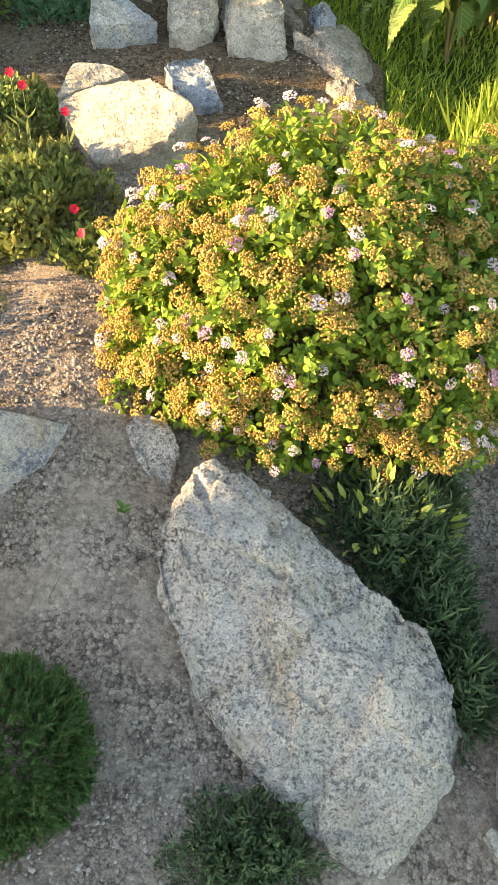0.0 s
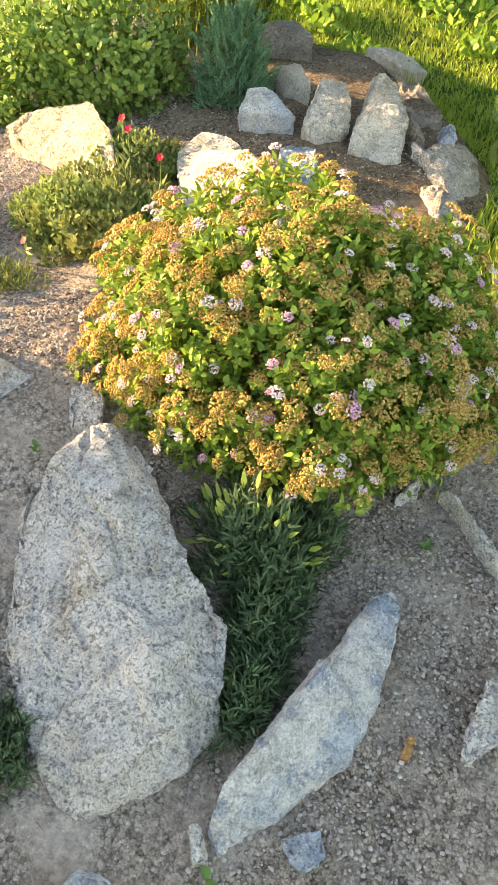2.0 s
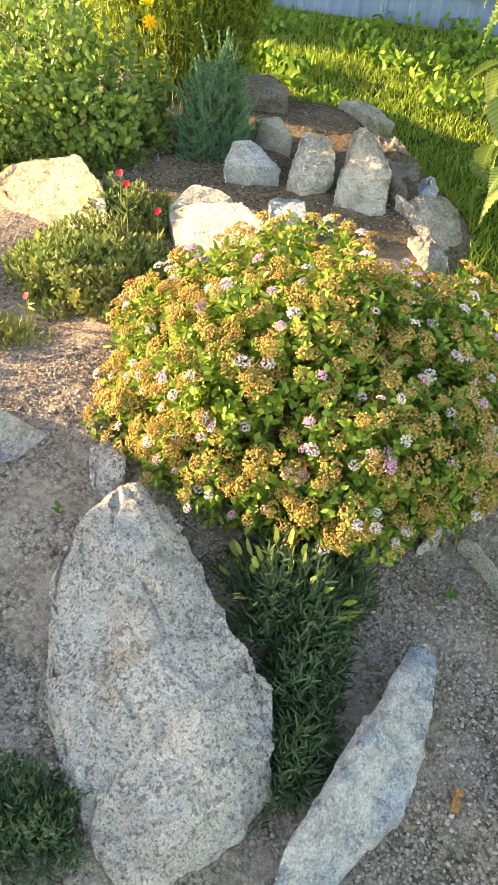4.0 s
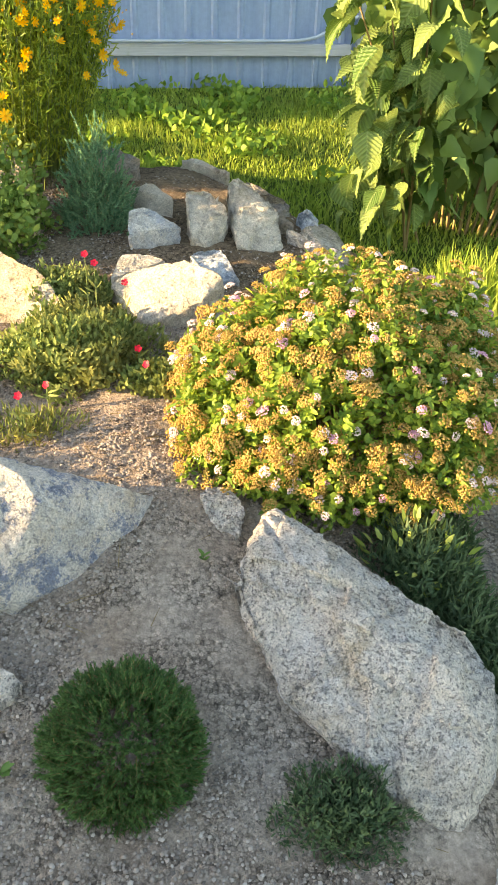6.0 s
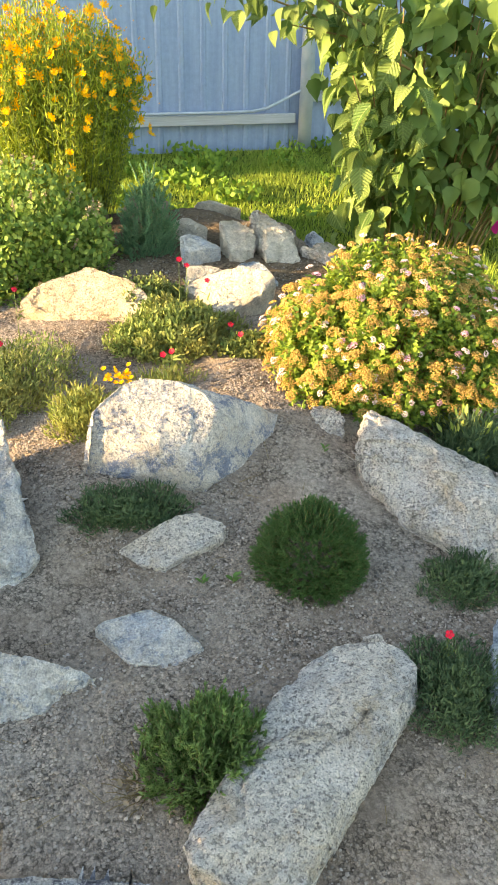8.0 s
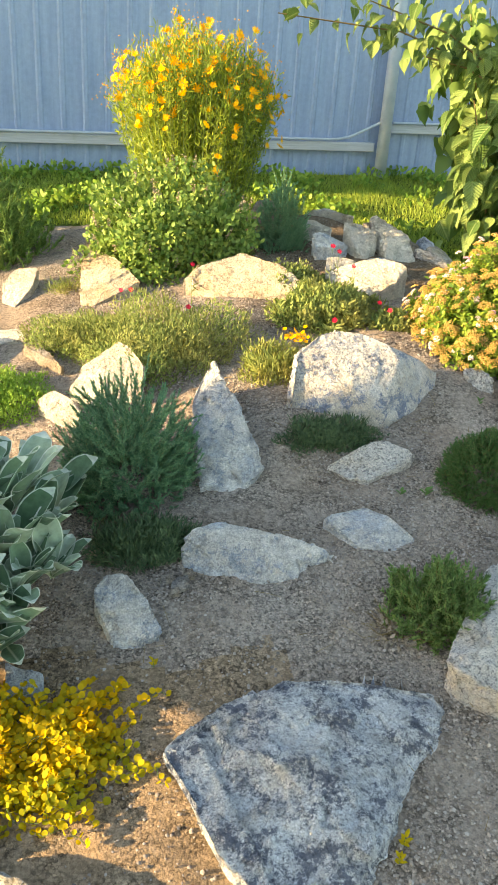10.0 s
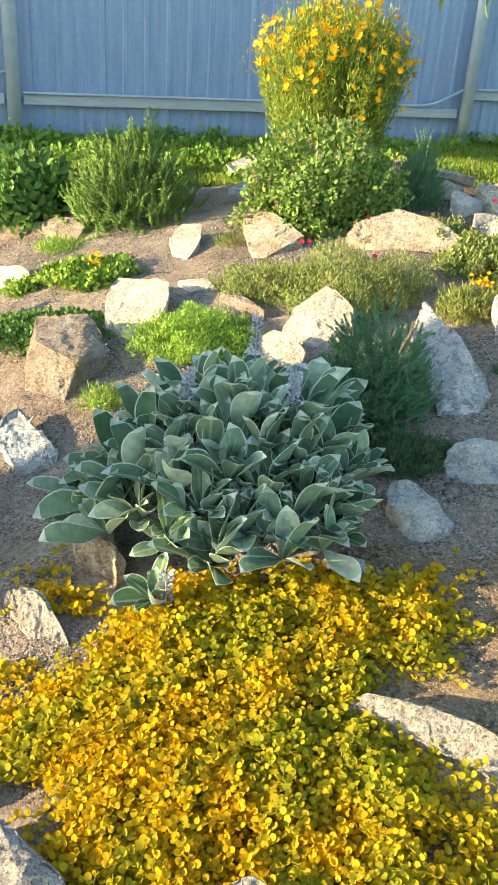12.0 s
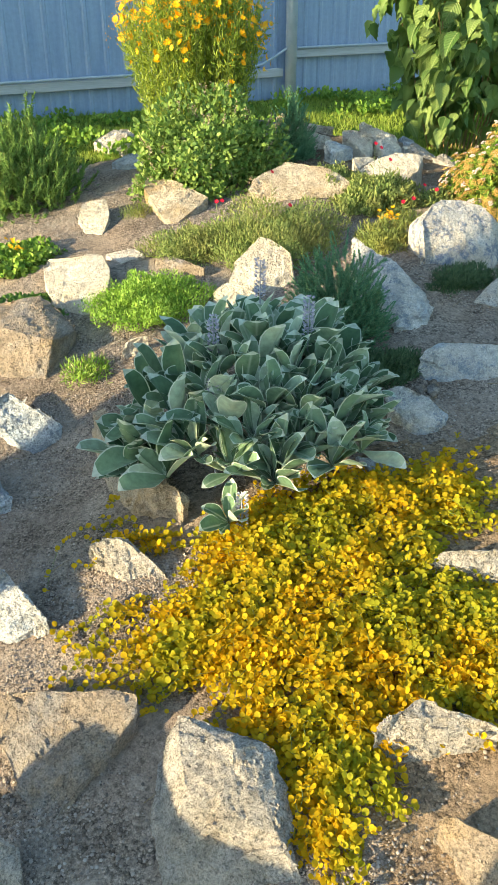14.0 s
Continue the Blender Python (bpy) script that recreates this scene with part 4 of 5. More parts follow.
rock("stone", -0.21, 2.38, ((-7, -11, 3), (-2, -13, 5), (8, -24, 4), (4, 19, 0), (-4, 30, 0)), "white",
     "flat pale stone on the mound's crest", 60, 0.6)
rock("stone", 0.05, 1.77, ((-3, 4, 0), (-3, 1, 4), (3, -2, 3), (3, -1, 0)), "pale",
     "small stone behind the flowering shrub", 61, 0.9)
rock("rock", 0.12, 1.77, ((-8, 0, 2), (-5, 3, 4), (1, 7, 4), (5, 6, 3), (8, -1, 0), (4, -12, 0), (-3, -6, 0)), "grey",
     "grey-brown rock stacked at the mound's lawn edge", 62, 0.5)
rock("rock", 0.16, 1.61, ((-7, 4, 2), (-2, 3, 5), (3, 1, 3), (4, -1, 0), (0, -6, 0)), "grey",
     "grey-brown rock at the foot of the mound's flank", 63, 0.9)
rock("rock", -0.49, 2.18, ((-9, -3, 4), (-6, -1, 8), (-1, 7, 8), (9, -1, 6), (7, 1, 0), (-2, -4, 0)), "brown",
     "large brown rock on the mound's crest", 64, 0.8)

# ---- flower patterns ----
def blossom_head(name, radius, n, material, seed, grain=.13):
    """A flat-topped head of many tiny blossoms."""
    r = np.random.default_rng(seed)
    a, d = r.random(n) * 6.283, np.sqrt(r.random(n))
    p = np.stack([d * np.cos(a) * radius, d * np.sin(a) * radius, radius * .45 * (1 - d * d) + r.normal(size=n) * radius * .08], 1)
    verts, faces = [], []
    for q in p:
        s = radius * (grain + .08 * r.random())
        k = len(verts)
        verts += [tuple(q + v * s * 1.5) for v in GRAIN[0]]
        faces += [tuple(k + i for i in f) for f in GRAIN[1]]
    return mesh_from(name, verts, faces, material)


def daisy(name, radius, petals, width, material, cup=0.15, heart=None):
    """Petals round a small domed heart."""
    verts, faces = [], []
    for i in range(petals):
        a = 6.283 * i / petals
        ca, sa = math.cos(a), math.sin(a)
        k = len(verts)
        for u, v, z in ((.12, -.06, 0), (.12, .06, 0), (.6, width, cup * .6), (.97, width * .75, cup), (1.0, 0, cup * .9), (.97, -width * .75, cup), (.6, -width, cup * .6)):
            verts.append((radius * (u * ca - v * sa), radius * (u * sa + v * ca), radius * z))
        faces.append((k, k + 1, k + 2, k + 3, k + 4, k + 5, k + 6))
    k = len(verts)
    for i in range(6):
        a = 6.283 * i / 6
        verts.append((radius * .2 * math.cos(a), radius * .2 * math.sin(a), radius * .03))
    verts.append((0, 0, radius * .16))
    faces += [(k + i, k + (i + 1) % 6, k + 6) for i in range(6)]
    me = mesh_from(name, verts, faces, material)
    if heart:
        me.materials.append(heart)
        for f in me.polygons[-6:]:
            f.material_index = 1
    return me


def facing(p, out, spin=0.0, size=1.0):
    q = Vector(out).to_track_quat("Z", "Y").to_matrix().to_4x4()
    return Matrix.Translation(p) @ q @ Matrix.Rotation(spin, 4, "Z") @ Matrix.Scale(size, 4)


# ---- flowering shrub ----
def make_spiraea():
    x, y, rx, ry, h = .075, .97, .365, .290, .345
    ob = thing("spiraea_shrub", x, y, gz(x, y) - .02, "dense rounded spiraea shrub with faded tan and pink flower heads", "shrub")
    # upright shoots, each with a whorl of leaves below its flower head
    p, out = dome(2700, rx, ry, h, .16, .14, .20, 3)
    p[:, 2] += .03
    grown = p[:, 2] > .04 + .03 * rng.random(2700)
    p, out = p[grown], out[grown]
    m = len(p)
    shoot = unit(out * .75 + [0, 0, .55] + jitter(m, .22))
    i = np.repeat(np.arange(m), 15)
    k = len(i)
    down = rng.random(k) * .060 + .004
    at = p[i] - shoot[i] * down[:, None] + jitter(k, .004)
    ring = unit(np.cross(shoot[i], jitter(k, 1)))
    al = unit(ring * .9 + shoot[i] * (.75 - 4 * down[:, None]) + jitter(k, .2))
    spray("foliage", OVAL, at, al, unit(shoot[i] + jitter(k, .35)), .010 + .010 * rng.random(k), .010 + .006 * rng.random(k), LEAF["spiraea"], ob)
    q, way = dome(9000, rx * .86, ry * .86, h * .86, .35, .14, .20, 3)
    q[:, 2] += .03
    spray("inner_foliage", OVAL, q, unit(way + jitter(9000, .6)), unit(way + jitter(9000, .5)), .013 + .008 * rng.random(9000), .013, LEAF["spiraea"], ob)
    tips = p + shoot * .006
    pick = rng.permutation(m)
    tagged(twigs("twig", p[pick[:260]] * .25, tips[pick[:260]], .0028, LEAF["dry"], ob, .05), kind="stuff")
    heads = [blossom_head("flower_head", .0165, 85, LEAF["umber"], i) for i in range(4)]
    for n, j in enumerate(pick[:300]):
        o = unit(shoot[j] + [0, 0, .3] + rng.normal(size=3) * .2)
        piece("flower_head", heads[n % 4], ob, facing(tips[j] + o * .004, o, rng.random() * 6, .62 + .6 * rng.random()))
    rest = pick[300:880]
    i = np.repeat(rest, 38)
    k = len(i)
    a, d = rng.random(k) * 6.283, np.sqrt(rng.random(k)) * .0125
    u = unit(np.cross(shoot[i], [.3, .2, .9]))
    w = np.cross(shoot[i], u)
    at = tips[i] + u * (d * np.cos(a))[:, None] + w * (d * np.sin(a))[:, None] + shoot[i] * (.006 - 28 * d ** 2)[:, None]
    tagged(spray("faded_flower", GRAIN, at, jitter(k, 1), jitter(k, 1), .0034 + .0024 * rng.random(k), .005, LEAF["umber"], ob), kind="stuff")
    fresh = [blossom_head("pink_flower_head", .0115, 60, LEAF[c], 9 + i, .20) for i, c in enumerate(("pink", "pink", "magenta", "pink", "pink"))]
    for n, j in enumerate(pick[880:1150]):
        o = unit(shoot[j] + [0, 0, .2] + rng.normal(size=3) * .25)
        piece("pink_flower_head", fresh[n % 5], ob, facing(tips[j] + o * .012, o, rng.random() * 6, .55 + .45 * rng.random()), "fresh pale pink flower head" if n == 0 else "")
    return ob


make_spiraea()


# ---- yellow daisies before the fence ----
def make_coreopsis():
    x, y = -.80, 2.25
    ob = thing("coreopsis_bush", x, y, gz(x, y) - .01, "tall airy bush covered with bright yellow daisy flowers", "flowers")
    n = 420
    a, d = rng.random(n) * 6.283, np.sqrt(rng.random(n))
    top = np.stack([d * np.cos(a) * .355, d * np.sin(a) * .27, .515 + .205 * (1 - d ** 2) + rng.normal(size=n) * .04], 1)
    foot = np.stack([d * np.cos(a) * .19, d * np.sin(a) * .16, np.zeros(n)], 1)
    tagged(twigs("stem", foot, top, .0026, LEAF["stem"], ob, .04), kind="stuff")
    k = 36000
    i = rng.integers(0, n, k)
    u = .12 + .84 * rng.random(k) ** .85
    p = foot[i] + (top[i] - foot[i]) * u[:, None] + jitter(k, .012)
    p[:, 2] += .04 * np.linalg.norm(top[i] - foot[i], axis=1) * 4 * u * (1 - u)
    spray("foliage", LANCE, p, unit(top[i] - foot[i] + jitter(k, .42)), jitter(k, 1), .018 + .018 * rng.random(k), .026, LEAF["coreopsis"], ob)
    buds = rng.choice(n, 1300)
    tagged(spray("bud", GRAIN, top[buds] * [1, 1, .97] + jitter(1300, .028), jitter(1300, 1), jitter(1300, 1), .007, .007, LEAF["yellow"], ob, "small round yellow-green buds"), kind="stuff")
    flower = [daisy("flower", .0158, 8, .22, LEAF["yellow"], c, LEAF["yellow"]) for c in (.1, .3, .5)]
    for j in range(299):
        q = top[rng.integers(0, n)].copy()
        q[2] -= .20 * rng.random() ** 2.4
        q[:2] *= 1.02
        o = unit(np.array([q[0] * 1.2, q[1] * 1.2 - .25, .4]) + rng.normal(size=3) * .3)
        piece("flower", flower[j % 3], ob, facing(q, o, rng.random() * 6, .7 + .5 * rng.random()))
    return ob


make_coreopsis()

# ---- leafy mounds ----
def make_catmint():
    ob = bush(-.915, 1.80, "catmint_bush", "leafy grey-green catmint bush behind the sunlit rocks", .32, .24, .315, 14000, OVAL, .021, .022, LEAF["catmint"], .3, .6, .5, .3, .38, category="bush", seed=5)
    p, out = dome(70, .31, .23, .31, .1, .1, .38, 5)
    for k in range(70):
        n = 26
        u = rng.random(n)
        way = unit(out[k] * .5 + [0, 0, .8] + rng.normal(size=3) * .2)
        spray("flower_spike", OVAL, p[k] + np.outer(u * .045 + .012, way) + jitter(n, .003), jitter(n, 1) + way * .6, jitter(n, 1), .007, .007, LEAF["spent"], ob)
    return ob


make_catmint()
bush(-2.08, 2.42, "broad_leaved_bush", "broad-leaved dark green bush before the fence", .23, .20, .24, 1700, OVAL, .048, .044, LEAF["broad"], .3, .5, .5, .2, .25, category="bush", seed=12)


def evergreen(x, y, name, label, rx, ry, h, twigs_n, each, reach, needle, material, upright=.6, low=.2, seed=1, sink=.01, lump=.22, skin=.7, fat=3.0):
    """A juniper or dwarf conifer: short branchlets clothed with needles."""
    ob = thing(name, x, y, gz(x, y) - sink, label, "conifer")
    p, out = dome(twigs_n, rx, ry, h, skin, low, lump, seed)
    way = unit(out * (1 - upright) + np.array([0, 0, upright]) + jitter(twigs_n, .22))
    ln = reach * (.6 + .8 * rng.random(twigs_n))
    base = p - way * ln[:, None] * .6
    tagged(twigs("branchlet", base, p + way * ln[:, None] * .4, .0016, LEAF["dry"], ob), kind="stuff")
    i = np.repeat(np.arange(twigs_n), each)
    u = rng.random(len(i))
    at = base[i] + way[i] * (ln[i] * u)[:, None]
    along = unit(way[i] * .9 + jitter(len(i), .38))
    taper = (1.1 - .55 * u)
    spray("needles", NEEDLE, at, along, jitter(len(i), 1), needle * taper * (.8 + .4 * rng.random(len(i))), needle * fat, material, ob)
    return ob


evergreen(-1.12, .42, "juniper", "blue-green upright juniper beside the pointed rock", .162, .132, .265, 1000, 92, .070, .0140, LEAF["juniper"], .45, .4, 2, .01, .22, .5, 2.2)
feathery = evergreen(-1.63, 2.12, "feathery_bush", "feathery bright green bush on the gravel", .265, .215, .35, 600, 62, .12, .032, LEAF["feather"], .55, .2, 8, .01, .25, .6, 1.5)
tagged(feathery, category="bush")
evergreen(-.50, 1.88, "juniper", "small blue-green juniper behind the red flowers", .10, .09, .25, 500, 95, .080, .0135, LEAF["juniper"], .55, .3, 4, .01, .22, .5, 2.2)
evergreen(-.555, -.075, "dwarf_pine", "small tufted dwarf pine on gravel", .105, .095, .12, 800, 26, .045, .017, LEAF["pine"], .6, .3, 6)
evergreen(-.295, .325, "ball_conifer", "tight dark green needle ball on gravel", .112, .106, .140, 3300, 22, .024, .0105, LEAF["ball"], .30, .4, 15, .01, .10, .35, 2.2)


def tuft(x, y, name, label, rx, ry, h, n, length, width, material, pattern=LANCE, lift=.6, wild=.45, seed=0, category="plant", group=""):
    return bush(x, y, name, label, rx, ry, h, n, pattern, length, width, material, lift, wild, .8, .1, .42, .012, category, group, "foliage", seed)


tuft(-1.00, 1.05, "dianthus_mat", "olive dianthus mat with a few red flowers", .27, .22, .16, 24000, .013, .020, LEAF["dianthus"], seed=21)
tuft(-1.25, 1.20, "dianthus_mat", "olive green dianthus mat on gravel", .16, .14, .09, 9500, .012, .020, LEAF["dianthus"], seed=22)
tuft(-.47, 1.22, "dianthus_mat", "brownish dianthus clump before the white rock", .18, .15, .115, 13000, .015, .011, LEAF["dianthus"], OVAL, seed=23)
tuft(-.52, 1.46, "dianthus_mat", "brownish upright dianthus clump under the small juniper", .12, .10, .085, 7500, .013, .010, LEAF["dianthus"], OVAL, seed=40)
tuft(-.28, 1.10, "dianthus_mat", "small dark dianthus tuft beside the shrub", .08, .07, .06, 3000, .012, .013, LEAF["dianthus"], OVAL, seed=41)
tuft(-.72, .80, "yellow_flower_clump", "fine olive clump with yellow flowers behind the wedge rock", .085, .11, .10, 4200, .018, .020, LEAF["olive"], seed=24)
tuft(-.52, .96, "thrift_clump", "low rusty olive clump behind the wedge rock", .10, .06, .045, 900, .022, .016, LEAF["olive"], seed=25)
tuft(-1.50, .90, "moss_mat", "bright green mossy mat between pale rocks", .20, .17, .105, 22000, .011, .020, LEAF["moss"], seed=26)
tuft(-1.80, 1.55, "sedum_mat", "bright green sedum mat with small yellow flowers", .18, .13, .08, 5200, .015, .026, LEAF["sedum"], OVAL, seed=27)
tuft(-2.05, 1.60, "sedum_mat", "small green sedum cushion", .07, .06, .05, 1100, .014, .022, LEAF["sedum"], OVAL, seed=28)
tuft(-1.94, 1.12, "dark_mat", "dark green low mat beside the brown rock", .24, .13, .07, 6500, .016, .02, LEAF["broad"], OVAL, seed=29)
tuft(-.65, .475, "dark_mat", "dark green low clump under the wedge rock", .12, .055, .06, 7500, .013, .016, LEAF["dark"], seed=30)
tuft(.0, .245, "dark_clump", "dark green leafy clump below the boulder", .085, .062, .07, 6500, .012, .016, LEAF["dark"], seed=31)
tuft(-.115, .01, "dark_clump", "dark green clump with one red bud", .09, .11, .07, 10000, .012, .015, LEAF["dark"], seed=32)
tuft(-1.09, .20, "creeping_juniper", "dark creeping foliage under the juniper", .12, .075, .06, 8000, .016, .015, LEAF["dark"], seed=33)
tuft(.185, .68, "shade_plant", "dark narrow-leaved plant growing between boulder and shrub", .105, .11, .10, 7000, .022, .020, LEAF["dark"], seed=34)
tuft(.235, .575, "shade_plant", "dark narrow-leaved plant along the boulder's flank", .06, .08, .075, 2600, .022, .018, LEAF["dark"], seed=42)
tuft(.27, .47, "shade_plant", "dark narrow-leaved plant beside the boulder", .038, .085, .065, 2600, .022, .017, LEAF["dark"], seed=35)
tuft(-1.30, 1.63, "thrift_clump", "small olive tuft on gravel", .07, .06, .045, 700, .02, .014, LEAF["olive"], seed=36)
tuft(-1.78, .69, "thrift_clump", "small green tuft behind the woolly plant", .08, .06, .05, 900, .022, .018, LEAF["sedum"], seed=37)
tuft(-1.92, 1.95, "pale_sedum", "pale green trailing sedum before the feathery bush", .12, .08, .05, 1400, .016, .02, LEAF["moss"], seed=38)
tuft(-2.20, 1.85, "pale_sedum", "pale grey-green mat on gravel", .10, .07, .05, 1000, .018, .016, LEAF["catmint"], seed=39)


# ---- woolly lamb's ear ----
def woolly_leaf(name, length, width, bend, fold, twist):
    """A soft thick leaf: cupped along its rib, bending over, with a pale felted rim."""
    rows, across = 11, (-1, -.92, -.5, 0, .5, .92, 1)
    verts, faces, rims = [], [], []
    for j in range(rows):
        u = j / (rows - 1)
        w = width * (.16 + .84 * smooth(0, .6, u)) if u < .6 else width * math.sqrt(max(.004, 1 - ((u - .6) / .4) ** 2))
        yy, zz = length * (u - .12 * bend * u * u), -length * .42 * bend * u * u
        for v in across:
            wave = .05 * width * math.sin(9 * u + twist) * abs(v)
            verts.append((v * w * .5, yy, zz + fold * w * (abs(v) ** 1.5) * .5 + wave + twist * .04 * v * w))
    for j in range(rows - 1):
        for i in range(6):
            a = j * 7 + i
            faces.append((a, a + 1, a + 8, a + 7))
            rims.append(1 if i in (0, 5) or j == rows - 2 else 0)
    me = mesh_from(name, verts, faces, WOOLLY)
    me.materials.append(FELT)
    me.polygons.foreach_set("material_index", rims)
    return me


def make_stachys():
    x, y = -1.545, .095
    ob = thing("lambs_ear", x, y, gz(x, y), "large clump of woolly grey-green lamb's ear leaves", "plant")
    kinds = [woolly_leaf("leaf", .128, .050, b, f, t) for b, f, t in ((.12, .5, .3), (.25, .4, 1.1), (.45, .55, 2.0), (.05, .65, 3.0), (.6, .35, .8), (.2, .3, 2.6))]
    crowns, grown = [], []
    for i in range(54):
        a, d = i * 2.4, .275 * math.sqrt((i + .3) / 54)
        crowns.append((d * math.cos(a) * 1.08, d * math.sin(a) * 1.0 + .015, .20 * (1 - (d / .31) ** 2) + .018, .9 + .25 * rng.random()))
    for i in range(16):
        a, d = -math.pi * (i + .5) / 16, .09 + .12 * ((i * .618) % 1)
        crowns.append((d * math.cos(a) * 1.1, d * math.sin(a), .13 * (1 - (d / .31) ** 2) + .012, .8 + .2 * rng.random()))
    crowns += [(.10, -.20, .10, 1.05), (.16, -.18, .10, 1.0), (.04, -.22, .09, .9), (.22, -.10, .10, 1.0), (.07, -.26, .08, 1.0), (.15, -.25, .08, 1.0), (-.06, -.24, .08, .9), (-.30, .14, .06, .8), (-.285, .02, .075, .85), (-.30, -.03, .07, .75), (-.25, -.02, .08, .8), (-.17, -.25, .03, .8)]
    for cx, cy, cz, size in crowns:
        drop = gz(x + cx, y + cy) - gz(x, y)
        d = min(1.0, math.hypot(cx, cy) / .27)
        lean = math.atan2(cy, cx)
        for k in range(11):
            a = k * 2.4 + rng.random() * .9
            toward = .5 + .5 * math.cos(a - lean)
            if d > .5 and toward < .25 and cy > -.05:
                continue
            rise = radians(88 - 7 * (k % 5) - 40 * d * toward + rng.normal() * 9)
            turn = Matrix.Rotation(a - math.pi / 2, 4, "Z")
            pitch = Matrix.Rotation(rise, 4, "X")
            roll = Matrix.Rotation(rng.normal() * .35, 4, "Y")
            s = size * (.55 + .62 * rng.random()) * (1 - .3 * (k < 2))
            grown.append((cy - cz + rng.random() * .12, kinds[rng.integers(0, 6)], Matrix.Translation((cx, cy, cz + drop + .01)) @ turn @ pitch @ roll @ Matrix.Scale(s, 4)))
    grown.sort(key=lambda g: g[0])
    for _, me, m in grown[:300]:
        piece("leaf", me, ob, m)
    bm = bmesh.new()
    for _, me, m in grown[300:]:
        first = len(bm.verts)
        bm.from_mesh(me)
        bm.verts.ensure_lookup_table()
        bmesh.ops.transform(bm, matrix=m, verts=bm.verts[first:])
    back = part("back_leaves", bm, WOOLLY, ob)
    back.data.materials.append(FELT)
    tagged(back, kind="stuff")
    for sx, sy, top in ((-.085, .02, .36), (.115, -.055, .37), (.06, .08, .42), (-.13, -.08, .27), (-.15, -.27, .11)):
        z0 = gz(x + sx, y + sy) - gz(x, y)
        n = 150
        u = rng.random(n)
        a = rng.random(n) * 6.283
        at = np.stack([sx + .007 * np.cos(a), sy + .007 * np.sin(a), z0 + top - .085 * np.round(u * 9) / 9], 1)
        out = np.stack([np.cos(a), np.sin(a), .6 + 0 * a], 1)
        twigs("flower_stem", [(sx, sy, z0)], [(sx, sy, z0 + top)], .005, LEAF["lavender"], ob)
        spray("flower_spike", OVAL, at, out, jitter(n, 1), .009, .009, LEAF["lavender"], ob, "woolly pale lilac flower spike")
    return ob


make_stachys()


# ---- golden creeping jenny ----
CARPET = ((-1.72, -.10), (-1.56, -.10), (-1.42, -.15), (-1.27, -.20), (-1.18, -.24), (-1.24, -.35), (-1.41, -.43), (-1.40, -.49), (-1.32, -.58), (-1.22, -.70), (-1.34, -.80), (-1.50, -.78), (-1.60, -.71),
          (-1.71, -.74), (-1.80, -.82), (-1.89, -.83), (-1.88, -.72), (-1.86, -.64), (-1.90, -.55), (-1.91, -.45), (-1.97, -.33), (-1.87, -.30), (-1.77, -.18))
RUNNERS = ((-1.93, -.25, -2.19, -.225), (-1.89, -.36, -2.16, -.337), (-1.90, -.30, -2.08, -.30), (-1.89, -.44, -2.03, -.482), (-1.82, -.09, -2.10, .06), (-1.87, -.40, -2.08, -.40), (-1.84, -.12, -1.95, -.02),
           (-1.27, -.24, -1.11, -.253), (-1.30, -.33, -1.12, -.327), (-1.30, -.38, -1.17, -.42), (-1.21, -.21, -1.10, -.138), (-1.26, -.30, -1.10, -.29), (-1.30, -.21, -1.17, -.18),
           (-1.86, -.78, -1.90, -.88), (-1.83, -.80, -1.84, -.90), (-1.74, -.76, -1.73, -.86), (-1.50, -.74, -1.46, -.84), (-1.55, -.72, -1.53, -.85))


def inside(px, py, ring):
    """How deep a place lies inside a ring of corners, negative outside."""
    near, hit_count = 9.0, 0
    for k in range(len(ring)):
        (ax, ay), (bx, by) = ring[k - 1], ring[k]
        u = min(1, max(0, ((px - ax) * (bx - ax) + (py - ay) * (by - ay)) / ((bx - ax) ** 2 + (by - ay) ** 2)))
        near = min(near, math.hypot(px - ax - u * (bx - ax), py - ay - u * (by - ay)))
        if (ay > py) != (by > py) and px < (bx - ax) * (py - ay) / (by - ay) + ax:
            hit_count += 1
    return near if hit_count % 2 else -near


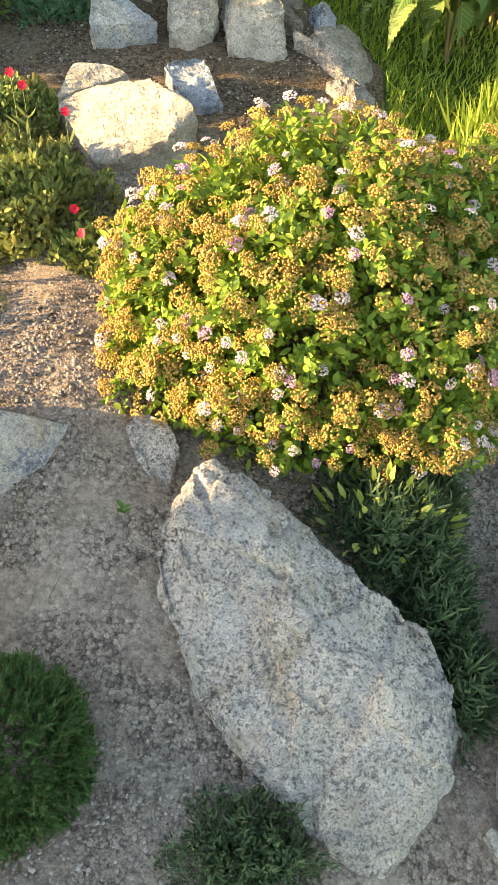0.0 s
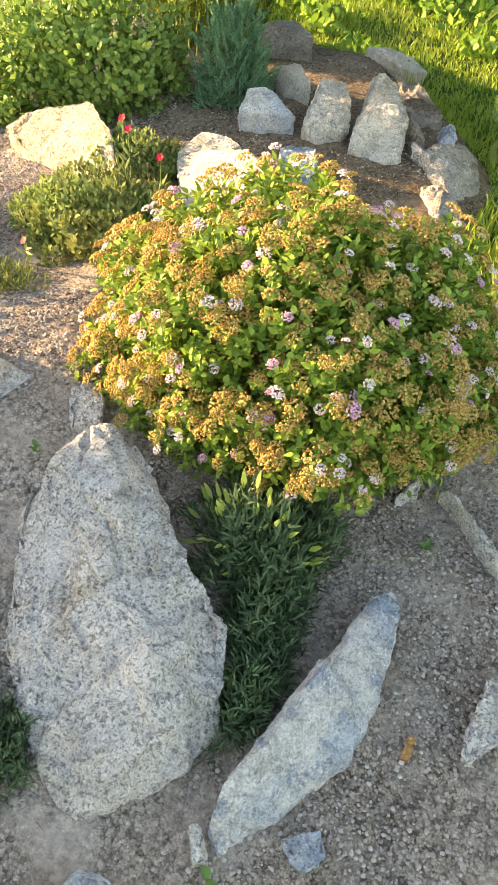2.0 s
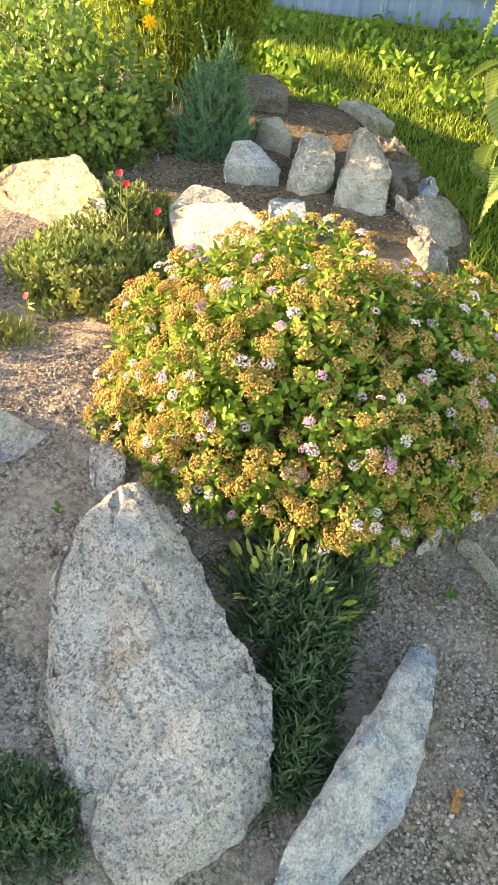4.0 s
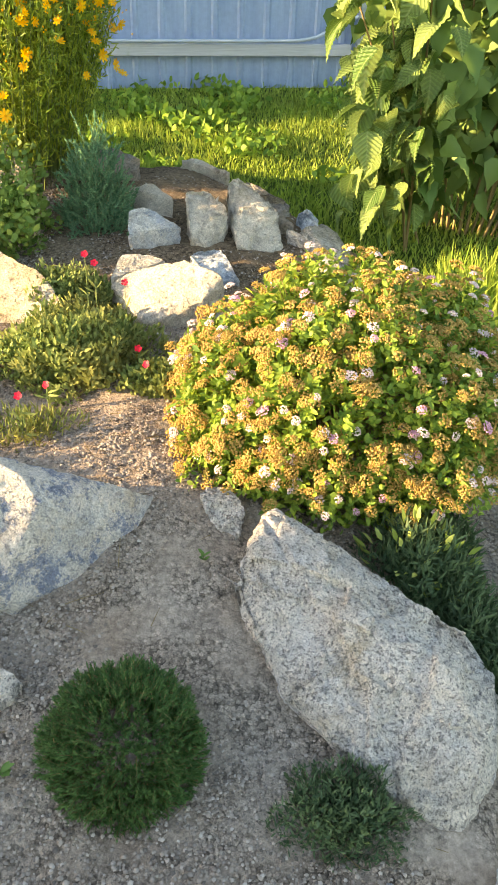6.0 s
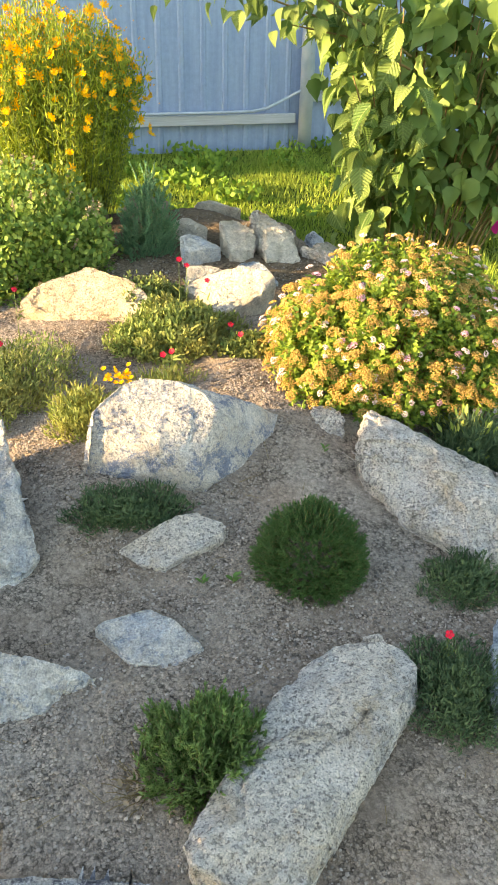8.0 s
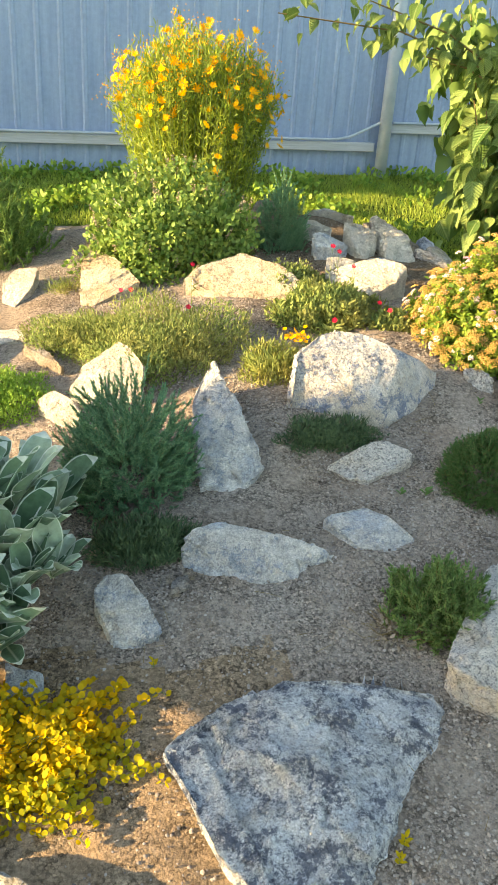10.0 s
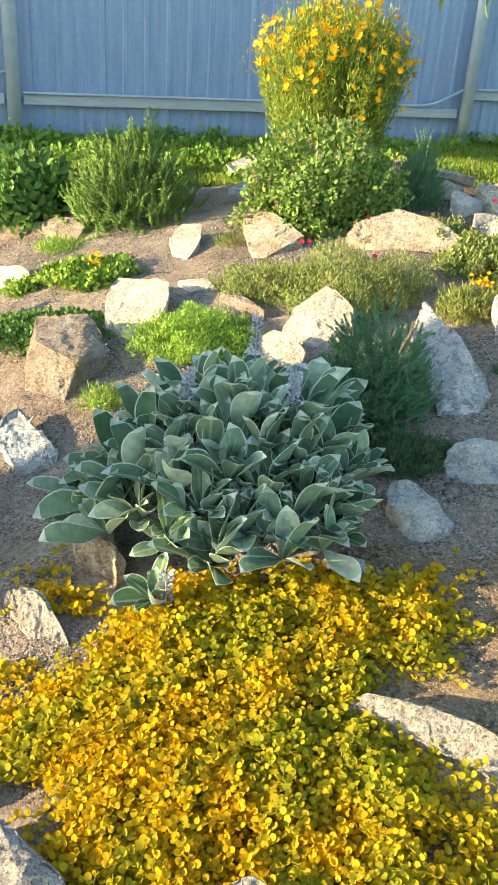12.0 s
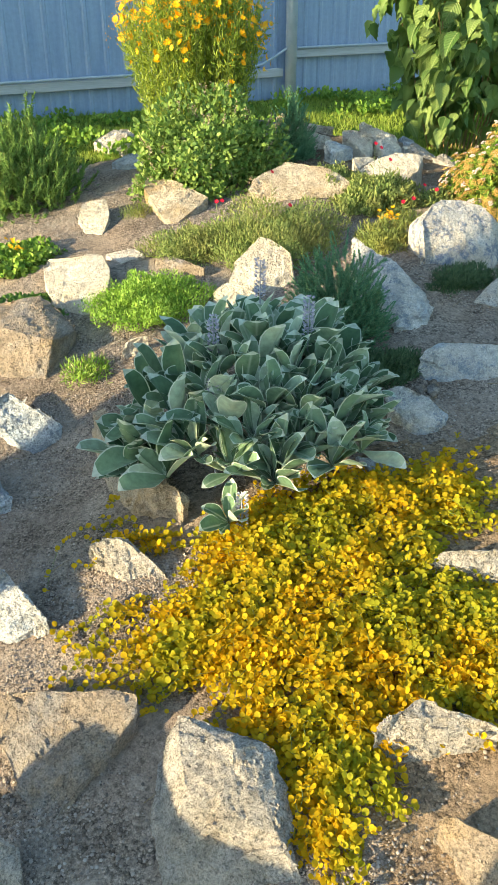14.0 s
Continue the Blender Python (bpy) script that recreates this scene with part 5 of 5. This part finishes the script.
def make_creeper():
    ob = thing("creeping_jenny", -1.6, -.42, gz(-1.6, -.42), "golden yellow creeping jenny with round leaves", "plant")
    at, al, nn, sz, tw0, tw1 = [], [], [], [], [], []

    def runner(px, py, a, steps, rise, size):
        prev = None
        for k in range(steps):
            lx, ly = px + math.cos(a) * .011 * k, py + math.sin(a) * .011 * k
            lz = gz(lx, ly) + rise + .010 * math.sin(k * .6 + px * 40)
            here = np.array([lx + 1.6, ly + .42, lz - gz(-1.6, -.42)])
            if prev is not None:
                tw0.append(prev)
                tw1.append(here)
            prev = here
            side = np.array([-math.sin(a), math.cos(a), 0])
            for sgn in (1, -1):
                at.append(here + rng.normal(size=3) * .002)
                al.append(side * sgn * .8 + rng.normal(size=3) * .2 + [math.cos(a) * .25, math.sin(a) * .25, .55])
                nn.append(np.array([-.2, -.3, 1.0]) + rng.normal(size=3) * .45 - side * sgn * .35)
                sz.append(size * (.75 + .5 * rng.random()))
            a += rng.normal() * .10

    made = 0
    while made < 1750:
        px, py = rng.uniform(-2.0, -1.1), rng.uniform(-.86, -.06)
        g = inside(px, py, CARPET)
        if g < .005 or rng.random() > .35 + g * 9 or noise.noise(Vector((px * 11, py * 11, 3))) < -.22:
            continue
        made += 1
        away = math.atan2(py + .45, px + 1.6)
        deep = min(1, g / .10)
        runner(px, py, away + rng.normal() * (.6 + .7 * deep), rng.integers(4, 9) if g < .04 else rng.integers(6, 12), .008 + .038 * rng.random() * deep, .0105)
    for ax, ay, bx, by in RUNNERS:
        for _ in range(5):
            a = math.atan2(by - ay, bx - ax) + rng.normal() * .16
            runner(ax + rng.normal() * .02, ay + rng.normal() * .015, a, int(math.hypot(bx - ax, by - ay) / .011 * rng.uniform(.6, 1)), .006 + .012 * rng.random(), .0115)
    s = np.array(sz)
    spray("leaves", ROUND, at, al, nn, s, s * .98, LEAF["gold"], ob)
    tagged(twigs("runner", tw0, tw1, .0016, LEAF["stem"], ob), kind="stuff")
    return ob


make_creeper()


# ---- raspberry ----
def serrate_shape(length, width, bend, rows=25):
    """Toothed, pleated leaf blade with a drawn-out tip."""
    verts, faces = [], []
    for j in range(rows):
        u = j / (rows - 1)
        w = width * (math.sin(math.pi * u ** .66) ** 1.1 if 0 < u < 1 else .02) * (1 + (.045 if j % 2 else -.03))
        z = -length * bend * u * u
        pleat = .04 * width * (1 if j % 2 else -1)
        for v in (-1, -.5, 0, .5, 1):
            verts.append((v * w * .5, length * (u - .1 * bend * u), z + abs(v) * w * .16 + pleat * abs(v)))
    for j in range(rows - 1):
        for i in range(4):
            a = j * 5 + i
            faces.append((a, a + 1, a + 6, a + 5))
    return verts, faces


def make_raspberry():
    x, y = .385, 1.93
    z = gz(x, y)
    ob = thing("raspberry_bush", x, y, z - .01, "tall raspberry bush with large pleated green leaves", "bush")
    kinds = [mesh_from("leaf", *serrate_shape(.098, .074, b), PLEATED) for b in (.2, .45, .7)]
    tops = []
    for i in range(34):
        fx, fy = -.22 + 1.15 * ((i * .618) % 1), -.12 + .6 * ((i * .377) % 1)
        tops.append(((.12 + fx * .3, .1 + fy * .3, 0), (fx, fy, .66 + .5 * ((i * .73) % 1) + .12 * max(0, fx))))
    tops += [((0, 0, 0), (-.12, -.02, .62)), ((0, 0, 0), (-.03, .0, .85))]
    sprays = [((.02, .1, .72), (-.92, .12, .90)), ((.05, .1, .7), (-.60, .06, .96)), ((.05, .1, .66), (-.42, .05, .80))]
    for f, t in tops + sprays:
        tagged(twigs("cane", [f], [t], .009, LEAF["dry"], ob, .06))
    spots = []
    for k in range(1350):
        f, t = tops[k % len(tops)]
        u = .20 + .80 * rng.random() ** .8
        p = np.array(f) + (np.array(t) - np.array(f)) * u + rng.normal(size=3) * [.06, .06, .05]
        spots.append((p, .65 + .5 * rng.random()))
    for k in range(170):
        spots.append((np.array([-.03, .02, .36]) + rng.normal(size=3) * [.07, .07, .13], .6 + .4 * rng.random()))
    for k in range(150):
        f, t = sprays[k % 3]
        u = .15 + .85 * rng.random()
        p = np.array(f) + (np.array(t) - np.array(f)) * u + [0, 0, .24 * u * (1 - u)] + rng.normal(size=3) * [.03, .04, .03]
        spots.append((p, .35 + .4 * rng.random()))
    order = sorted((s for s in spots if s[0][2] > .06), key=lambda s: s[0][0] + .6 * s[0][1])
    rest = []
    for i, (p, s) in enumerate(order):
        a = rng.normal() * 1.2 + (math.pi if p[0] < 0 else rng.random() * 6.283)
        tilt = radians(-42 + rng.normal() * 26)
        if i >= 300:
            rest.append((p, (math.cos(a) * math.cos(tilt), math.sin(a) * math.cos(tilt), math.sin(tilt)), s))
            continue
        m = Matrix.Rotation(a - math.pi / 2, 4, "Z") @ Matrix.Rotation(tilt, 4, "X") @ Matrix.Rotation(rng.normal() * .4, 4, "Y")
        piece("leaf", kinds[rng.integers(0, 3)], ob, Matrix.Translation(p.tolist()) @ m @ Matrix.Scale(s, 4))
    s = np.array([r[2] for r in rest])
    verts, faces = serrate_shape(1.0, .76, .45, 9)
    tagged(spray("back_leaves", (np.array(verts), faces), [r[0] for r in rest], [r[1] for r in rest], np.array([0, 0, 1.0]) + jitter(len(rest), .4), .098 * s, .098 * s, LEAF["raspberry"], ob), kind="stuff")
    return ob


make_raspberry()


# ---- red pinks and other single blooms ----
def bloom(x, y, h, material, label, name="red_dianthus_flower", radius=.008, petals=5, lean=(0, 0)):
    ob = thing(name, x, y, gz(x, y), label, "flower", "single blooms")
    twigs("stem", [(0, 0, 0)], [(lean[0], lean[1], h)], .0022, LEAF["stem"], ob)
    piece("flower", daisy("flower", radius, petals, .42, material, .25), ob, facing((lean[0], lean[1], h), unit(np.array([rng.normal() * .3, -.6, .6]))))
    n = 8
    u = rng.random(n) * .7
    spray("leaves", LANCE, np.outer(u, [lean[0], lean[1], h]), jitter(n, 1) + [0, 0, .7], jitter(n, 1), .03, .03, LEAF["dianthus"], ob)
    return ob


RED = "small red dianthus flower on a thin stem"
for fx, fy, fh in ((-.45, 1.30, .20), (-.43, 1.29, .185), (-.37, 1.31, .13), (-.53, .92, .10), (-.33, 1.13, .07), (-.31, 1.08, .06), (-1.12, 1.28, .11), (-1.09, 1.30, .10),
                   (-.90, 1.28, .17), (-.93, 1.08, .12), (-.50, 1.02, .06), (-.11, .06, .075)):
    bloom(fx, fy, fh, LEAF["red"], RED)
bloom(.83, 1.95, .11, LEAF["fuchsia"], "large bright pink flower beside the raspberry bush", "pink_flower", .040, 7)


def sprinkle(x, y, name, label, rx, ry, h, n, material, radius=.007):
    """A loose patch of tiny flowers over a mat."""
    ob = thing(name, x, y, gz(x, y), label, "flowers")
    me = daisy("flower", radius, 5, .4, material, .3)
    for _ in range(n):
        a, d = rng.random() * 6.283, math.sqrt(rng.random())
        q = (rx * d * math.cos(a), ry * d * math.sin(a), h * (.7 + .4 * rng.random()))
        piece("flower", me, ob, facing(q, unit(np.array([rng.normal() * .4, -.3, .8])), rng.random() * 6))
    return ob


sprinkle(-.64, .90, "yellow_flowers", "cluster of small yellow flowers behind the wedge rock", .05, .03, .085, 24, LEAF["yellow"])
sprinkle(-1.80, 1.55, "yellow_sedum_flowers", "small yellow sedum flowers on the mat", .03, .08, .08, 22, LEAF["yellow"])


def make_pale_shoots():
    ob = thing("pale_shoot", .17, .66, gz(.17, .66), "sunlit pale green leafy shoots below the shrub", "plant")
    n = 90
    p, out = dome(n, .10, .07, .10, .3, 0, .2, 3)
    spray("leaves", LANCE, p, out + [0, 0, .4], jitter(n, 1), .03, .05, LEAF["tips"], ob)
    return ob


make_pale_shoots()


# ---- lawn ----
def make_lawn():
    n = 160000
    x, y = rng.uniform(-3.4, 2.3, n), rng.uniform(1.1, 3.95, n)
    keep = []
    for i in range(n):
        k = lawn_share(x[i], y[i]) + .25 * noise.noise(Vector((x[i] * 6, y[i] * 6, 2)))
        if k > .4 and y[i] < 3.49 + .1414 * (x[i] + 2.2) + .1:
            keep.append(i)
    x, y = x[keep], y[keep]
    k = len(x)
    z = np.array([gz(a, b) for a, b in zip(x, y)])
    tall = np.array([.55 + .9 * max(0, noise.noise(Vector((a * 2.5, b * 2.5, 5)))) for a, b in zip(x, y)])
    ob = spray("lawn_grass", BLADE, np.stack([x, y, z], 1), np.array([0, 0, 1.0]) + jitter(k, .38), jitter(k, 1), tall * (.022 + .038 * rng.random(k)), .06 + .05 * rng.random(k), LEAF["grass"])
    return tagged(ob, "rough sunlit green lawn grass", "grass", kind="stuff")


make_lawn()


def make_weeds():
    """Leafy weeds in the lawn before the fence."""
    p = []
    while len(p) < 6000:
        a, b = rng.uniform(-3.2, 2.2), rng.uniform(2.4, 3.9)
        edge = 3.49 + .1414 * (a + 2.2)
        if b > edge or noise.noise(Vector((a * 3, b * 3, 1))) < .02 + .12 * (edge - b):
            continue
        for _ in range(12):
            p.append((a + rng.normal() * .03, b + rng.normal() * .03, gz(a, b) + .01 + .05 * rng.random()))
    n = len(p)
    ob = spray("lawn_weeds", OVAL, p, np.array([0, 0, .5]) + jitter(n, .7), np.array([0, 0, .6]) + jitter(n, .6), .022 + .022 * rng.random(n), .026 + .016 * rng.random(n), LEAF["weed"])
    return tagged(ob, "leafy green weeds along the fence", "weeds", kind="stuff")


make_weeds()


def make_tall_grass():
    n = 1500
    a, d = rng.random(n) * 6.283, np.sqrt(rng.random(n))
    x, y = .50 + d * np.cos(a) * .16, 1.40 + d * np.sin(a) * .30
    z = np.array([gz(p, q) for p, q in zip(x, y)])
    ob = spray("tall_grass", BLADE, np.stack([x, y, z], 1), np.array([0, 0, 1.0]) + jitter(n, .4), jitter(n, 1), .07 + .10 * rng.random(n), .14, LEAF["grass"])
    return tagged(ob, "tall green grass at the lawn edge beside the shrub", "grass", kind="stuff")


make_tall_grass()


def make_chip():
    return rock("wood_chip", .48, .50, ((-.6, -1.6, 1), (.6, -1.6, 1), (.6, 1.6, 1), (-.6, 1.6, 1)), CORK, "small orange wood chip on gravel", 77, .4, "", "chip")


make_chip()


# ---- small growth and litter on the soil ----
def seedling(x, y, reach, leaves, material, label):
    """A tiny weed: a few leaves round a short stem."""
    ob = thing("seedling", x, y, gz(x, y) - .002, label, "weed", "seedlings")
    for k in range(leaves):
        a = k * 2.4 + rng.random()
        way = np.array([[math.cos(a), math.sin(a), .5 + .3 * rng.random()]])
        spray("leaf", OVAL, np.array([[0, 0, .003 + .002 * k]]), way, np.array([[0, 0, 1.0]]), reach * (.7 + .5 * rng.random()), reach * .8, material, ob)
    twigs("stem", [(0, 0, -.004)], [(0, 0, .004 + .002 * leaves)], .0022, LEAF["stem"], ob)
    return ob


for sx, sy, size, count in ((-.454, .29, .020, 6), (-.514, .292, .016, 5), (.324, .245, .016, 4), (.612, .513, .015, 6), (-.47, .66, .014, 6), (-.19, .63, .014, 7), (.40, .80, .016, 5)):
    seedling(sx, sy, size, count, LEAF["broad"], "tiny green weed seedling on gravel")
for sx, sy, size, count in ((-.76, -.505, .014, 9), (-.775, -.53, .013, 8), (-1.10, -.12, .013, 8)):
    seedling(sx, sy, size, count, LEAF["gold"], "small yellow-green creeping sprig on soil")


def make_dead_clump():
    """Withered brown stalks at the foot of the dwarf pine."""
    ob = thing("withered_plant", -.645, -.10, gz(-.645, -.10), "withered brown stalks and leaves beside the dwarf pine", "plant")
    n = 70
    a, d = rng.random(n) * 6.283, rng.random(n) * .05
    foot = np.stack([d * np.cos(a), d * np.sin(a), 0 * a], 1)
    tagged(twigs("stalk", foot, foot + np.stack([np.cos(a) * .03, np.sin(a) * .03, .006 + .02 * rng.random(n)], 1), .0016, LEAF["dry"], ob, .1), kind="stuff")
    spray("dead_leaf", OVAL, foot + [0, 0, .006], jitter(n, 1) + [0, 0, .2], jitter(n, .6) + [0, 0, 1], .014, .012, LEAF["spent"], ob)
    return ob


make_dead_clump()
for k, (cx, cy, half) in enumerate(((-1.036, .068, 2.2), (-1.062, .085, 1.6), (-1.02, .095, 1.4), (-1.05, .05, 1.2), (-.63, -.13, 1.2), (-.61, -.145, 1.0))):
    rock("earth_clod", cx, cy, ((-half, -half, 1), (half, -half * .7, 1), (half * .8, half, 1.2), (-half * .6, half * .9, 1), (0, 0, half)), "brown", "crumbly brown clod of earth on gravel", 80 + k, 1.0, "earth clods", "clod")


def make_straw():
    """Dry stalks and root ends strewn over the gravel."""
    n = 420
    x, y = rng.uniform(-2.2, .65, n), rng.uniform(-.9, 1.2, n)
    a, ln = rng.random(n) * 6.283, .015 + .05 * rng.random(n) ** 2
    z = np.array([gz(p, q) for p, q in zip(x, y)]) + .008
    foot = np.stack([x, y, z], 1)
    ex, ey = x + np.cos(a) * ln, y + np.sin(a) * ln
    tip = np.stack([ex, ey, np.array([gz(p, q) for p, q in zip(ex, ey)]) + .007 + .004 * rng.random(n)], 1)
    return tagged(twigs("straw", foot, tip, .0014, LEAF["dry"], None, .03), "thin dry stalks strewn over the gravel", "straw", kind="stuff")


make_straw()
